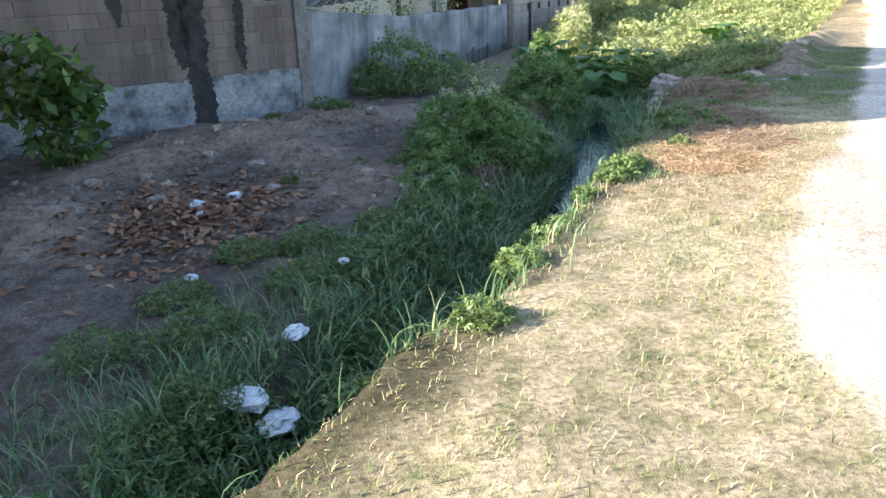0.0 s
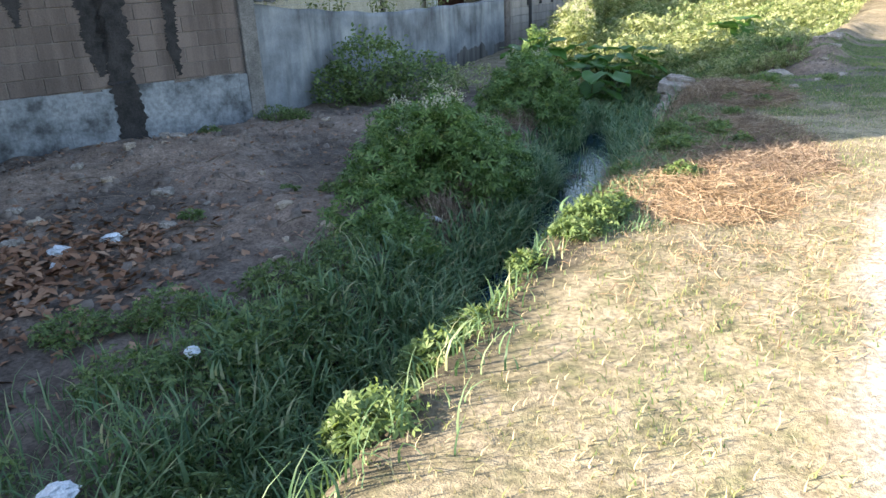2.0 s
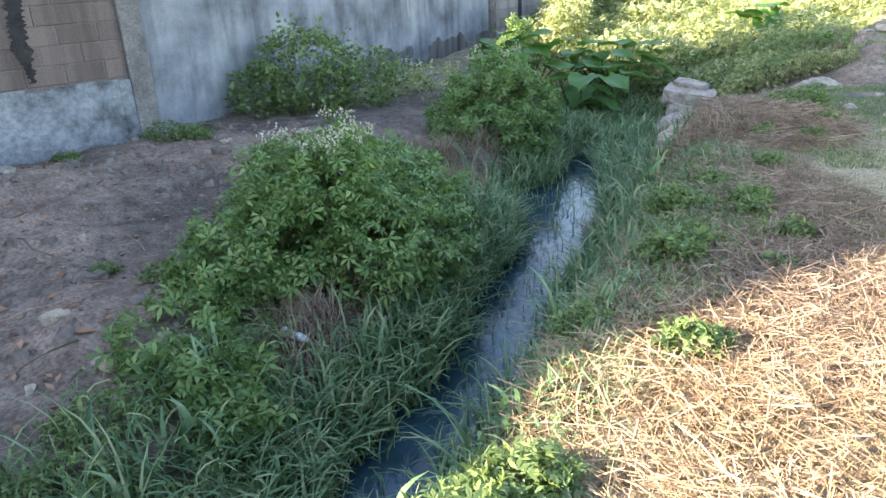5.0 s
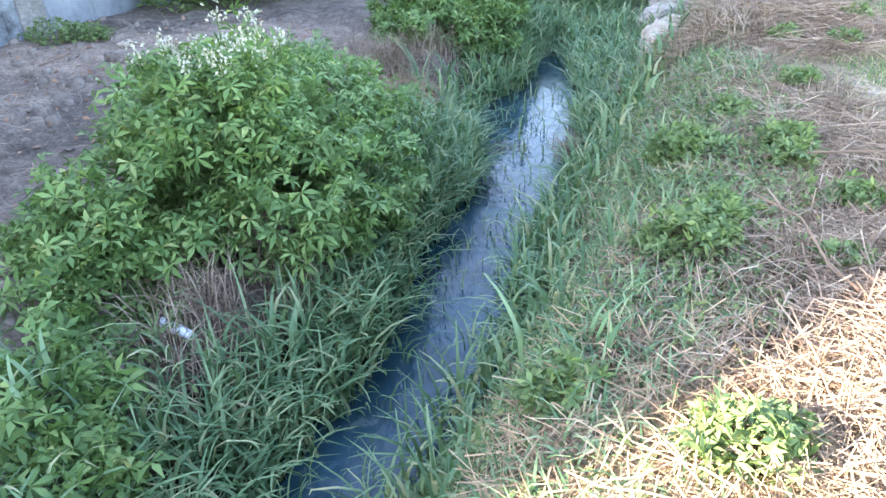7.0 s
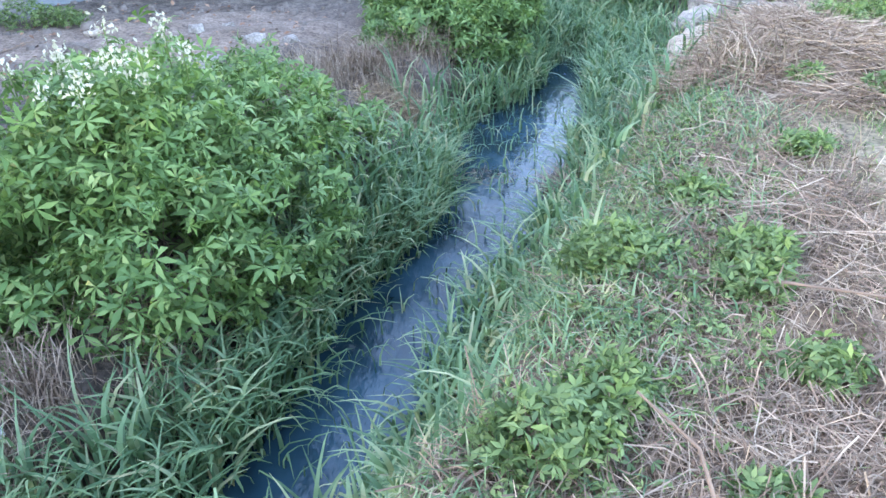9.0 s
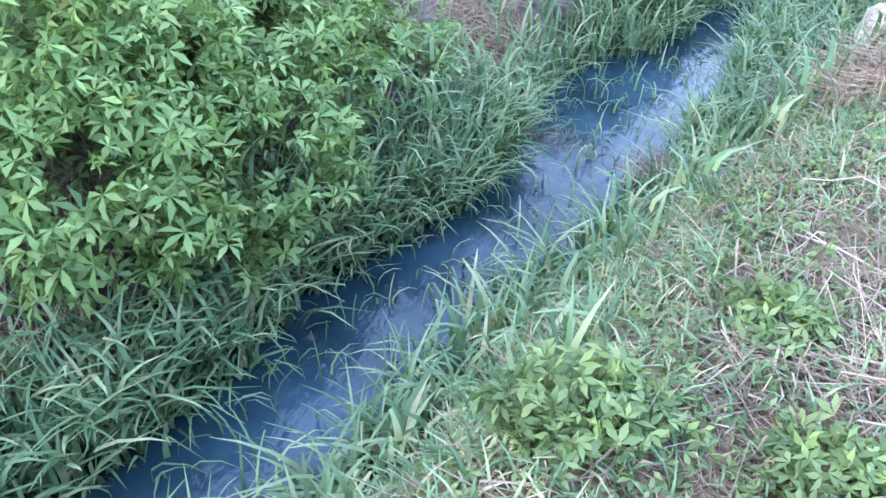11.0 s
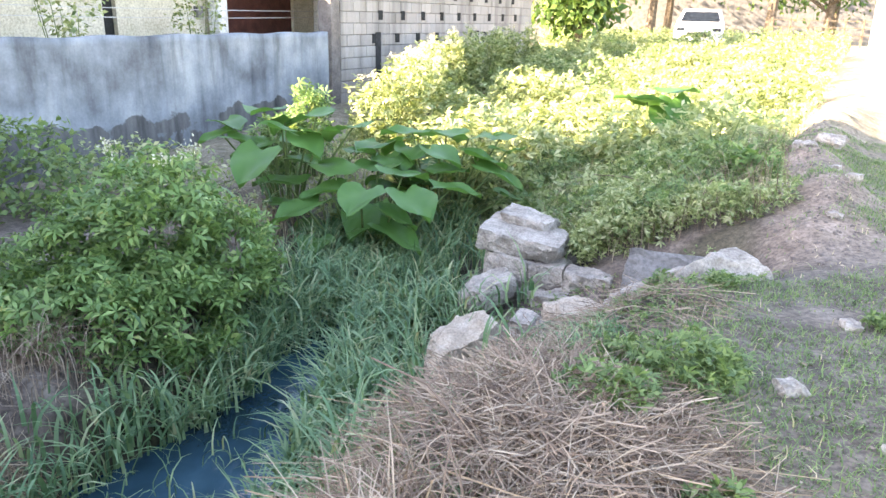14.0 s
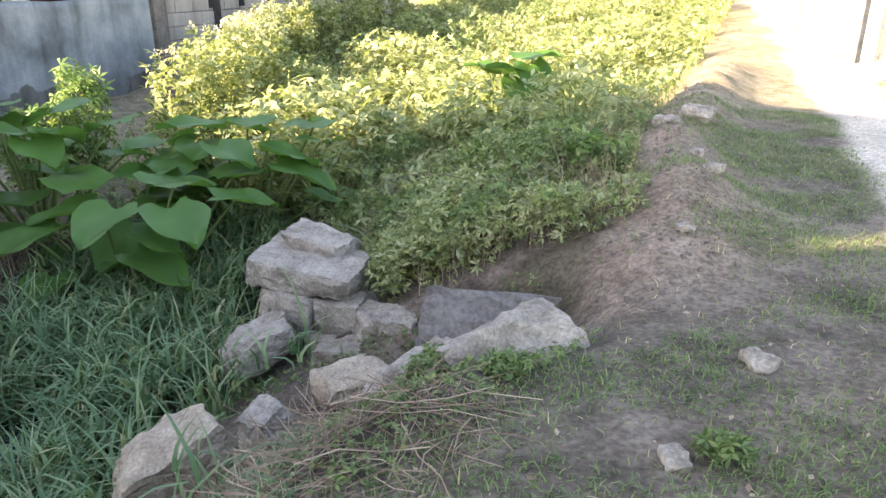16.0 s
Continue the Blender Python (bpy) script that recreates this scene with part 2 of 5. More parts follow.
M = {
    "ground": ground_mat(),
    "water": water_mat(),
    "plaster": plaster_mat(),
    "block": block_mat("weathered pinkish concrete block", (0.215, 0.17, 0.15)),
    "pale_block": block_mat("pale concrete block", (0.40, 0.36, 0.33)),
    "mortar": solid_mat("grey mortar", [(0.3, (0.13, 0.11, 0.10)), (0.7, (0.24, 0.21, 0.19))], 0.95, 5),
    "plinth": solid_mat("flaking pale plinth plaster", [(0.36, (0.08, 0.085, 0.09)), (0.48, (0.22, 0.24, 0.26)), (0.7, (0.33, 0.35, 0.37))], 0.9, 2.0),
    "soot": solid_mat("black mould stain", [(0.3, (0.02, 0.02, 0.02)), (0.7, (0.06, 0.055, 0.055))], 0.95, 6),
    "concrete": solid_mat("weathered concrete", [(0.3, (0.12, 0.115, 0.11)), (0.7, (0.28, 0.265, 0.25))], 0.9, 4),
    "rock": solid_mat("pale limestone rubble", [(0.3, (0.2, 0.17, 0.14)), (0.5, (0.38, 0.335, 0.29)), (0.75, (0.54, 0.48, 0.42))], 0.95, 7, 0.9),
    "clod": solid_mat("dry earth clods", [(0.3, (0.12, 0.095, 0.08)), (0.7, (0.27, 0.22, 0.185))], 0.95, 3),
    "cream": solid_mat("warm cream stone", [(0.3, (0.36, 0.29, 0.22)), (0.7, (0.6, 0.5, 0.4))], 0.95, 8, 0.8),
    "slab": solid_mat("broken concrete slab", [(0.3, (0.13, 0.122, 0.115)), (0.7, (0.25, 0.235, 0.22))], 0.9, 5, 0.5),
    "house": solid_mat("cream house paint", [(0.3, (0.5, 0.46, 0.36)), (0.7, (0.7, 0.66, 0.55))], 0.85, 3),
    "red_wood": solid_mat("dark red shutter", [(0.3, (0.07, 0.025, 0.02)), (0.7, (0.14, 0.05, 0.04))], 0.7, 6),
    # near-black colour that stands for the shade inside openings
    "dark": solid_mat("near-black for unlit openings", [(0.3, (0.015, 0.014, 0.013)), (0.7, (0.03, 0.03, 0.03))], 0.9, 4),
    "tin": solid_mat("weathered roof sheet", [(0.3, (0.10, 0.10, 0.10)), (0.7, (0.28, 0.28, 0.28))], 0.7, 5),
    "white": solid_mat("white paint", [(0.3, (0.72, 0.72, 0.7)), (0.7, (0.82, 0.82, 0.8))], 0.6, 3, 0.1),
    "plastic": solid_mat("thin white plastic", [(0.3, (0.6, 0.65, 0.7)), (0.7, (0.8, 0.83, 0.86))], 0.4, 10, 0.2),
    "car": solid_mat("white car enamel", [(0.3, (0.78, 0.78, 0.78)), (0.7, (0.82, 0.82, 0.82))], 0.25, 1, 0.0),
    "rubber": solid_mat("black rubber", [(0.3, (0.015, 0.015, 0.015)), (0.7, (0.03, 0.03, 0.03))], 0.8, 10),
    "chrome": solid_mat("bright metal trim", [(0.3, (0.5, 0.5, 0.5)), (0.7, (0.7, 0.7, 0.7))], 0.3, 8, 0.0, 1.0),
    "glass": glass_mat(),
    "bark": solid_mat("brown bark", [(0.3, (0.09, 0.065, 0.045)), (0.7, (0.22, 0.17, 0.12))], 0.95, 8, 0.8),
    "wire": solid_mat("pale cable", [(0.3, (0.4, 0.4, 0.4)), (0.7, (0.6, 0.6, 0.6))], 0.6, 5, 0.0),
    "bush": leaf_mat("palmate bush leaves", [(0.1, (0.06, 0.12, 0.035)), (0.45, (0.12, 0.21, 0.065)), (0.75, (0.2, 0.30, 0.10)), (0.9, (0.32, 0.38, 0.15)), (0.99, (0.46, 0.36, 0.10))]),
    "reed": leaf_mat("long ditch grass", [(0.1, (0.055, 0.12, 0.06)), (0.45, (0.125, 0.225, 0.11)), (0.72, (0.235, 0.33, 0.175)), (0.9, (0.45, 0.42, 0.25)), (0.99, (0.56, 0.46, 0.3))]),
    "weed": leaf_mat("field weeds", [(0.1, (0.12, 0.165, 0.06)), (0.45, (0.29, 0.345, 0.16)), (0.75, (0.45, 0.48, 0.27)), (0.97, (0.64, 0.6, 0.42))], 0.45),
    "herb": leaf_mat("low bank herbs", [(0.1, (0.065, 0.115, 0.04)), (0.5, (0.145, 0.22, 0.085)), (0.85, (0.25, 0.33, 0.13)), (0.98, (0.42, 0.40, 0.2))], 0.4),
    # paler copy of the dry straw, with sunlight put into its colour
    "lit_straw": leaf_mat("dry straw, sunlight in its colour", [(0.1, (0.15, 0.10, 0.065)), (0.5, (0.33, 0.23, 0.145)), (0.9, (0.52, 0.40, 0.28))], 0.15, 0.8),
    "taro": leaf_mat("broad taro leaf", [(0.1, (0.05, 0.13, 0.03)), (0.5, (0.09, 0.2, 0.05)), (0.9, (0.16, 0.27, 0.07))], 0.4, 0.4, 3.0),
    "stalk": leaf_mat("green stalk", [(0.1, (0.08, 0.13, 0.04)), (0.9, (0.16, 0.2, 0.07))], 0.1),
    "turf": leaf_mat("short dry turf", [(0.1, (0.13, 0.18, 0.06)), (0.35, (0.26, 0.27, 0.12)), (0.6, (0.47, 0.39, 0.25)), (0.95, (0.6, 0.48, 0.34))], 0.3, 0.8, 2.6),
    "straw": leaf_mat("dry straw", [(0.1, (0.11, 0.075, 0.055)), (0.5, (0.24, 0.17, 0.125)), (0.9, (0.46, 0.37, 0.28))], 0.15, 0.8),
    "litter": leaf_mat("fallen brown leaves", [(0.1, (0.10, 0.055, 0.035)), (0.5, (0.24, 0.12, 0.07)), (0.95, (0.42, 0.27, 0.18))], 0.1, 0.8),
    "flower": leaf_mat("pale seed heads", [(0.1, (0.36, 0.34, 0.26)), (0.9, (0.6, 0.58, 0.5))], 0.3, 0.9),
    "grove": leaf_mat("grove foliage", [(0.1, (0.035, 0.075, 0.02)), (0.5, (0.08, 0.15, 0.04)), (0.9, (0.18, 0.25, 0.07))], 0.35),
}


# ---- building blocks ----
rng = np.random.default_rng(7)


def np_object(name, verts, faces, mat, parent=None):
    """One mesh from vertex rows and faces that all have the same number of corners."""
    verts, faces = np.asarray(verts, np.float32), np.asarray(faces, np.int32)
    me = bpy.data.meshes.new(name)
    k = faces.shape[1]
    me.vertices.add(len(verts))
    me.vertices.foreach_set("co", verts.ravel())
    me.loops.add(faces.size)
    me.loops.foreach_set("vertex_index", faces.ravel())
    me.polygons.add(len(faces))
    me.polygons.foreach_set("loop_start", np.arange(0, faces.size, k, dtype=np.int32))
    me.update(calc_edges=True)
    me.materials.append(mat)
    ob = new(name, me)
    ob.parent = parent
    return ob


def part(name, bm, mat, parent=None, label="", smooth=False):
    me = bpy.data.meshes.new(name)
    bmesh.ops.recalc_face_normals(bm, faces=bm.faces)
    bm.to_mesh(me)
    bm.free()
    me.materials.append(mat)
    if smooth:
        me.polygons.foreach_set("use_smooth", [True] * len(me.polygons))
    ob = new(name, me)
    ob.parent = parent
    return tagged(ob, label)


def empty(name, m, label, category, group="", kind=""):
    ob = new(name)
    ob.matrix_basis = m
    return tagged(ob, label, category, group, kind)


def box(bm, x0, x1, y0, y1, z0, z1, bevel=0.0):
    r = bmesh.ops.create_cube(bm, size=1, matrix=Matrix.Translation(((x0 + x1) / 2, (y0 + y1) / 2, (z0 + z1) / 2)) @ Matrix.Diagonal((x1 - x0, y1 - y0, z1 - z0, 1)))
    if bevel:
        edges = list({e for v in r["verts"] for e in v.link_edges})
        bmesh.ops.bevel(bm, geom=edges, offset=bevel, segments=1, affect="EDGES")
    return bm


def boxed(*a, **k):
    return box(bmesh.new(), *a, **k)


def tube(bm, pts, r0, r1, sides=6):
    """A tapered round bar along points."""
    rings = []
    for i, p in enumerate(pts):
        p = Vector(p)
        d = (Vector(pts[min(i + 1, len(pts) - 1)]) - Vector(pts[max(i - 1, 0)])).normalized()
        a = d.orthogonal().normalized()
        b = d.cross(a)
        r = r0 + (r1 - r0) * i / max(1, len(pts) - 1)
        rings.append([bm.verts.new(p + r * (math.cos(q) * a + math.sin(q) * b)) for q in (2 * math.pi * j / sides for j in range(sides))])
    for u, v in zip(rings, rings[1:]):
        for j in range(sides):
            bm.faces.new((u[j], u[(j + 1) % sides], v[(j + 1) % sides], v[j]))
    bm.faces.new(rings[0][::-1])
    bm.faces.new(rings[-1])
    return bm


# ---- the lie of the land ----
STREAM = np.array([(-40, -14), (-5, -3.6), (0, -1.9), (3, -0.7), (5, 0.15), (7, 0.9), (8, 1.24), (9, 1.6), (10, 1.92), (11, 2.24), (11.6, 2.33), (12, 2.37), (12.5, 2.49), (13, 2.68), (14, 2.95), (16, 3.1), (19, 3.6), (26, 6.0), (40, 12)])
BANK = np.array([(-40, -11), (-5, -2.8), (0, -1.7), (2, -0.75), (2.5, -0.5), (2.95, -0.13), (3.4, 0.3), (4, 0.58), (5.2, 1.05), (5.8, 1.3), (7, 1.95), (8, 2.45), (9.3, 3.0), (10.2, 3.35), (11, 3.65), (12, 4.5), (13, 5.6), (14, 6.15), (15, 6.5), (16, 7.0), (20, 9.6), (34, 18.0), (60, 33)])
WATER_Z = -1.2
# earth heaps on the far side: x, y, two radii, height
MOUNDS = ((-3.0, 10.7, 1.3, 0.8, 0.24), (-0.95, 8.25, 0.75, 0.7, 0.17), (-2.0, 9.6, 0.6, 0.5, 0.12), (-4.2, 9.2, 0.8, 1.0, 0.14), (-1.6, 12.4, 0.9, 0.7, 0.13), (-0.2, 12.9, 0.8, 0.8, 0.10), (-4.4, 6.6, 0.9, 0.9, 0.10))


def stream_x(y):
    return np.interp(y, STREAM[:, 0], STREAM[:, 1]) + 0.06 * np.sin(np.asarray(y) * 3.1) * (np.asarray(y) < 14)


def bank_x(y):
    return np.interp(y, BANK[:, 0], BANK[:, 1])


def wave(x, y, s, seed):
    """Smooth unevenness from a few crossed waves."""
    r = np.random.default_rng(seed)
    out = np.zeros_like(np.asarray(x, float))
    for i in range(6):
        a, p, f = r.uniform(0, 6.28), r.uniform(0, 6.28), s * r.uniform(0.6, 2.2)
        out = out + np.sin((x * math.cos(a) + y * math.sin(a)) * f + p) / 6
    return out


def smooth(e0, e1, v):
    q = np.clip((v - e0) / (e1 - e0), 0, 1)
    return q * q * (3 - 2 * q)


def height(x, y):
    x, y = np.asarray(x, float), np.asarray(y, float)
    sx, bx = stream_x(y), bank_x(y)
    half = np.interp(y, [8, 10, 11, 11.6, 12.1, 12.5, 13.3, 14], [0.18, 0.22, 0.33, 0.38, 0.36, 0.2, 0.18, 0.1])
    right = smooth(0.0, 1.0, (x - sx - half) / np.maximum(bx - sx - half, 0.3))
    right = right ** (1 + 0.15 * smooth(10.8, 12.2, y))
    top = np.interp(y, [-5, 5, 9, 11, 14, 20, 35], [0.0, -0.04, -0.12, -0.16, -0.26, -0.3, -0.1])
    zr = -1.3 + (top + 1.3) * right
    d = sx - half - x
    left_top = np.interp(y, [0, 6, 11, 14, 18, 24, 36], [-0.85, -0.78, -0.72, -0.72, -0.8, -0.75, -0.3])
    zl = -1.3 + (left_top + 1.3) * smooth(0.0, 0.95, d) + 0.10 * smooth(2.5, 5.0, d) * (y < 16)
    z = np.where(x > sx, zr, zl)
    field = smooth(15.5, 18.5, y)
    zf = np.interp(y, [15, 20, 35, 60], [-0.85, -0.7, 0.05, 0.25])
    zf = zf + (np.interp(y, [15, 20, 35], [-0.3, -0.28, 0.1]) - zf) * smooth(-0.9, 0.3, x - bx)
    z = z * (1 - field) + zf * field
    hump = sum(h * np.exp(-(((x - cx) / rx) ** 2 + ((y - cy) / ry) ** 2)) for cx, cy, rx, ry, h in MOUNDS)
    hump = hump * (1 + 0.3 * wave(x, y, 4.5, 14))
    berm = (0.26 + 0.10 * wave(x, y, 5.0, 31)) * np.exp(-(((x - bx - 0.35) / 0.42) ** 2)) * smooth(12.9, 14.2, y) * (1 - smooth(19, 22, y))
    heap = 0.07 * np.exp(-(((x - 3.75) / 0.55) ** 2 + ((y - 10.9) / 0.75) ** 2))
    rough = 0.05 * wave(x, y, 2.6, 3) + 0.022 * wave(x, y, 9.0, 5) + 0.05 * wave(x, y, 7.0, 17) * smooth(1.0, 2.2, sx - x) * (y < 16)
    pit = -0.42 * np.exp(-(((x - 5.12) / 0.6) ** 2 + ((y - 13.35) / 0.55) ** 2) ** 1.5)
    near = 1 - smooth(40, 80, np.hypot(x, y))
    return z * near + (hump + berm + heap + pit + rough * (1 - 0.6 * (x > bx))) * near


def road_mask(x, y):
    edge = np.interp(y, [-10, 2.7, 3.9, 5.0, 6.0, 6.7, 10, 14.1, 15.5, 18.5, 34, 60], [1.3, 1.55, 2.05, 2.62, 3.21, 3.75, 5.6, 7.85, 8.7, 10.3, 18.9, 33])
    wide = np.interp(y, [-10, 8, 14, 18, 60], [2.4, 2.4, 1.0, 1.0, 1.6])
    e = x - edge + 0.16 * wave(x, y, 3.0, 8)
    return smooth(-0.12, 0.12, e) * (1 - smooth(wide - 0.25, wide + 0.1, e))


def ground():
    def lines(lo, hi, step, far):
        mid = np.arange(lo, hi, step)
        grow = np.cumsum(step * 1.22 ** np.arange(1, 60))
        grow = grow[grow < far]
        return np.concatenate([lo - grow[::-1], mid, mid[-1] + grow])
    xs, ys = lines(-7, 11, 0.085, 700), lines(0.5, 22, 0.085, 900)
    gx, gy = np.meshgrid(xs, ys)
    x, y = gx.ravel(), gy.ravel()
    verts = np.stack([x, y, height(x, y)], 1)
    w, h = len(xs), len(ys)
    i = (np.arange(h - 1)[:, None] * w + np.arange(w - 1)[None]).ravel()
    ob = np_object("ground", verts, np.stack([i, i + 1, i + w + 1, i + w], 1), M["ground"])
    ob.data.polygons.foreach_set("use_smooth", [True] * len(ob.data.polygons))
    sx, bx = stream_x(y), bank_x(y)
    wv = wave(x, y, 3.5, 9) * 0.25
    road = road_mask(x, y)
    lawn = smooth(-0.1, 0.2, x - bx + wv) * (1 - smooth(60, 80, y))
    lawn = lawn * (1 - 0.93 * smooth(9.5, 11.5, y + wv * 4))
    lawn = np.maximum(lawn, 0.6 * smooth(16, 18, y))
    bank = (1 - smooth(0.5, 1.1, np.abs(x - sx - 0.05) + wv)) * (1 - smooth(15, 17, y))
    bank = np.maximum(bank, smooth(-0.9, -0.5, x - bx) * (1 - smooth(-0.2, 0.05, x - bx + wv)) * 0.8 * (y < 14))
    straw = np.exp(-(((x - 3.65) / 0.75) ** 2 + ((y - 10.6) / 1.2) ** 2) * 1.2) + np.exp(-(((x - 2.9) / 0.8) ** 2 + ((y - 7.9) / 1.2) ** 2) * 1.2)
    sand = sum(np.exp(-1.2 * (((x - cx) / rx) ** 2 + ((y - cy) / ry) ** 2)) for cx, cy, rx, ry, h in MOUNDS)
    sand = np.clip(sand * 1.7 + wv * 1.4 + 0.25 * wave(x, y, 9.0, 16), 0, 1) * (x < sx)
    sand = np.maximum(sand, 0.95 * np.exp(-(((x - bx - 0.25) / 0.6) ** 2)) * smooth(12.6, 13.6, y) * (1 - smooth(17, 19, y)))
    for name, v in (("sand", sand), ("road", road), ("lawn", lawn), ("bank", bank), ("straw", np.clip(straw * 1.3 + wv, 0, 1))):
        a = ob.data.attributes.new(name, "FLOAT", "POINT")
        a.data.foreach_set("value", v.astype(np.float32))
    return tagged(ob, "bare earth, dry lawn and a pale dirt track beside a ditch", "ground", kind="structure")


def stream():
    ys = np.arange(-6, 16.5, 0.12)
    half = np.interp(ys, [-6, 6, 8, 10, 11, 12, 13, 14, 16], [0.75, 0.75, 0.75, 0.75, 0.8, 0.8, 0.5, 0.4, 0.15])
    c = stream_x(ys)
    verts, n = [], 9
    for y, x, h in zip(ys, c, half):
        for k in range(n):
            verts.append((x - h + 2 * h * k / (n - 1), y, WATER_Z))
    i = (np.arange(len(ys) - 1)[:, None] * n + np.arange(n - 1)[None]).ravel()
    ob = np_object("water", verts, np.stack([i, i + 1, i + n + 1, i + n], 1), M["water"])
    return tagged(ob, "murky blue-grey stream water in a weedy ditch", "stream", kind="structure")


ground()
stream()


# ---- walls on the far bank ----
def along(p, q, z=0.0):
    """A pose at p whose x axis runs level towards q; its y axis points behind the wall."""
    return pose(p[0], p[1], z, 0, 0, math.degrees(math.atan2(q[1] - p[1], q[0] - p[0])))


W0, W1 = (-5.8, 10.4), (-2.6, 13.3)
B0, B1 = (-2.5, 13.42), (1.8, 22.7)
P0, P1 = (1.95, 23.0), (6.6, 31.0)


def shared_block(w, h, d):
    bm = boxed(0, w, 0, d, 0, h, bevel=0.008)
    me = bpy.data.meshes.new("block")
    bmesh.ops.recalc_face_normals(bm, faces=bm.faces)
    bm.to_mesh(me)
    bm.free()
    return me


def lay_blocks(wall, x0, x1, z0, z1, w, h, mat, skip=(), d=0.06, gap=0.008):
    """Courses of blocks as parts of a wall, standing proud of the mortar behind them."""
    whole, half = shared_block(w - gap, h - gap, d), shared_block(w / 2 - gap, h - gap, d)
    for me in (whole, half):
        me.materials.append(mat)
    r = random.Random(int(x1 * 100))
    row, z = 0, z0
    while z + h <= z1 + 0.01:
        x = x0
        if row % 2:
            cells = [(x, half)]
            x += w / 2
        else:
            cells = []
        while x + w <= x1 + 0.01:
            cells.append((x, whole))
            x += w
        if x + w / 2 <= x1 + 0.01:
            cells.append((x, half))
        for cx, me in cells:
            cw = w if me is whole else w / 2
            if any(a < cx + cw - 0.03 and cx + 0.03 < b and c < z + h - 0.03 and z + 0.03 < e for a, b, c, e in skip):
                continue
            ob = new("block", me)
            ob.parent = wall
            ob.location = (cx, -d + 0.008 * r.random(), z)
        z += h
        row += 1


def block_building():
    L = math.dist(W0, W1)
    wall = empty("wall_block", along(W0, W1), "old concrete-block building wall with black mould streaks and a pale plinth", "wall", kind="structure")
    bm = bmesh.new()
    # backing with a small vent hole near the low roof
    box(bm, -1.2, 3.5, -0.046, 0.2, -1.2, 1.66)
    box(bm, 3.95, L + 0.02, -0.046, 0.2, -1.2, 1.66)
    box(bm, 3.5, 3.95, -0.046, 0.2, -1.2, 1.27)
    box(bm, 3.5, 3.95, -0.046, 0.2, 1.47, 1.66)
    part("mortar_backing", bm, M["mortar"], wall)
    # rough plaster of the plinth
    step = (L + 1.2) / 22
    for i in range(22):
        part("plinth_section", boxed(-1.2 + i * step, -1.2 + (i + 1) * step - 0.001, -0.085 - 0.008 * random.random(), 0.0, -1.2, 0.10 + 0.05 * random.random()), M["plinth"], wall, "flaking pale grey plaster")
    # upright pillar at the corner
    part("pillar", boxed(L - 0.12, L + 0.14, -0.11, 0.2, -1.2, 1.62, bevel=0.012), M["concrete"], wall, "grey concrete corner pillar")
    # mould-black down streaks with ragged edges
    for x, w, z0, z1 in ((2.2, 0.36, -0.75, 1.66), (1.96, 0.3, 0.3, 1.66), (3.1, 0.14, 0.2, 1.66), (1.1, 0.2, 1.0, 1.66)):
        bm = bmesh.new()
        n = 90
        prev = None
        for i in range(n + 1):
            z = z0 + (z1 - z0) * i / n
            thin = min(1.0, (0.15 + (z - z0) * 2.2)) if z0 > 0 else 1.0
            mid = x + w / 2 + 0.05 * noise.noise((x * 3, 0, z * 2.3))
            half = w * thin * (0.48 + 0.2 * noise.noise((x, 5, z * 5)) + 0.14 * noise.noise((x, 9, z * 16)))
            a, b = mid - half - 0.05 * random.random() ** 2, mid + half + 0.05 * random.random() ** 2
            d = -0.088 if z < 0.16 else -0.066
            d = -0.098 if z < 0.2 else d
            cur = (bm.verts.new((a, d, z)), bm.verts.new((b, d, z)))
            if prev:
                bm.faces.new((prev[0], prev[1], cur[1], cur[0]))
            prev = cur
        part("mould_streak", bm, M["soot"], wall, "black mould streak below a roof outlet")
    # low roof sheet over the corner room
    bm = bmesh.new()
    box(bm, 2.95, L + 0.3, -0.28, 2.4, 1.67, 1.74, bevel=0.01)
    part("roof_edge", bm, M["tin"], wall, "dark fibre-cement roof sheet")
    lay_blocks(wall, -1.2, L - 0.13, 0.15, 1.64, 0.43, 0.213, M["block"], skip=((3.42, 4.0, 1.25, 1.5),))
    # taller part of the building, its unseen top sized for the shadow it casts
    up = tagged(part("wall_upper", boxed(-1.2, 2.6, 0.3, 3.5, -1.0, 6.5), M["block"]), "tall upper block wall of the building", "wall", kind="structure")
    up.matrix_basis = along(W0, W1)
    # added out of view: its stepped, sloping shoulder shapes the lawn's shade edge
    bm = bmesh.new()
    outline = ((4.5, -1.2), (4.5, 3.72), (5.1, 4.4), (5.1, 6.9), (9.3, 6.9), (9.3, -1.2))
    ends = [[bm.verts.new((x, y, z)) for y, z in outline] for x in (-9.5, -6.35)]
    bm.faces.new(ends[0])
    bm.faces.new(ends[1][::-1])
    for i in range(6):
        bm.faces.new((ends[0][i], ends[0][(i + 1) % 6], ends[1][(i + 1) % 6], ends[1][i]))
    tagged(part("wall_wing", bm, M["block"]), "unseen block mass added to shade the lawn", "wall", kind="structure")
    # unseen wall added so its sloping top shades the ditch up to the lip
    bm = bmesh.new()
    v = [bm.verts.new(p) for p in ((-6.6, -6, -1.2), (-6.3, -6, -1.2), (-6.3, 4.49, -1.2), (-6.6, 4.49, -1.2), (-6.6, -6, 0.75), (-6.3, -6, 0.75), (-6.3, 4.49, 3.6), (-6.6, 4.49, 3.6))]
    for f in ((0, 1, 2, 3), (4, 5, 6, 7), (0, 1, 5, 4), (1, 2, 6, 5), (2, 3, 7, 6), (3, 0, 4, 7)):
        bm.faces.new([v[k] for k in f])
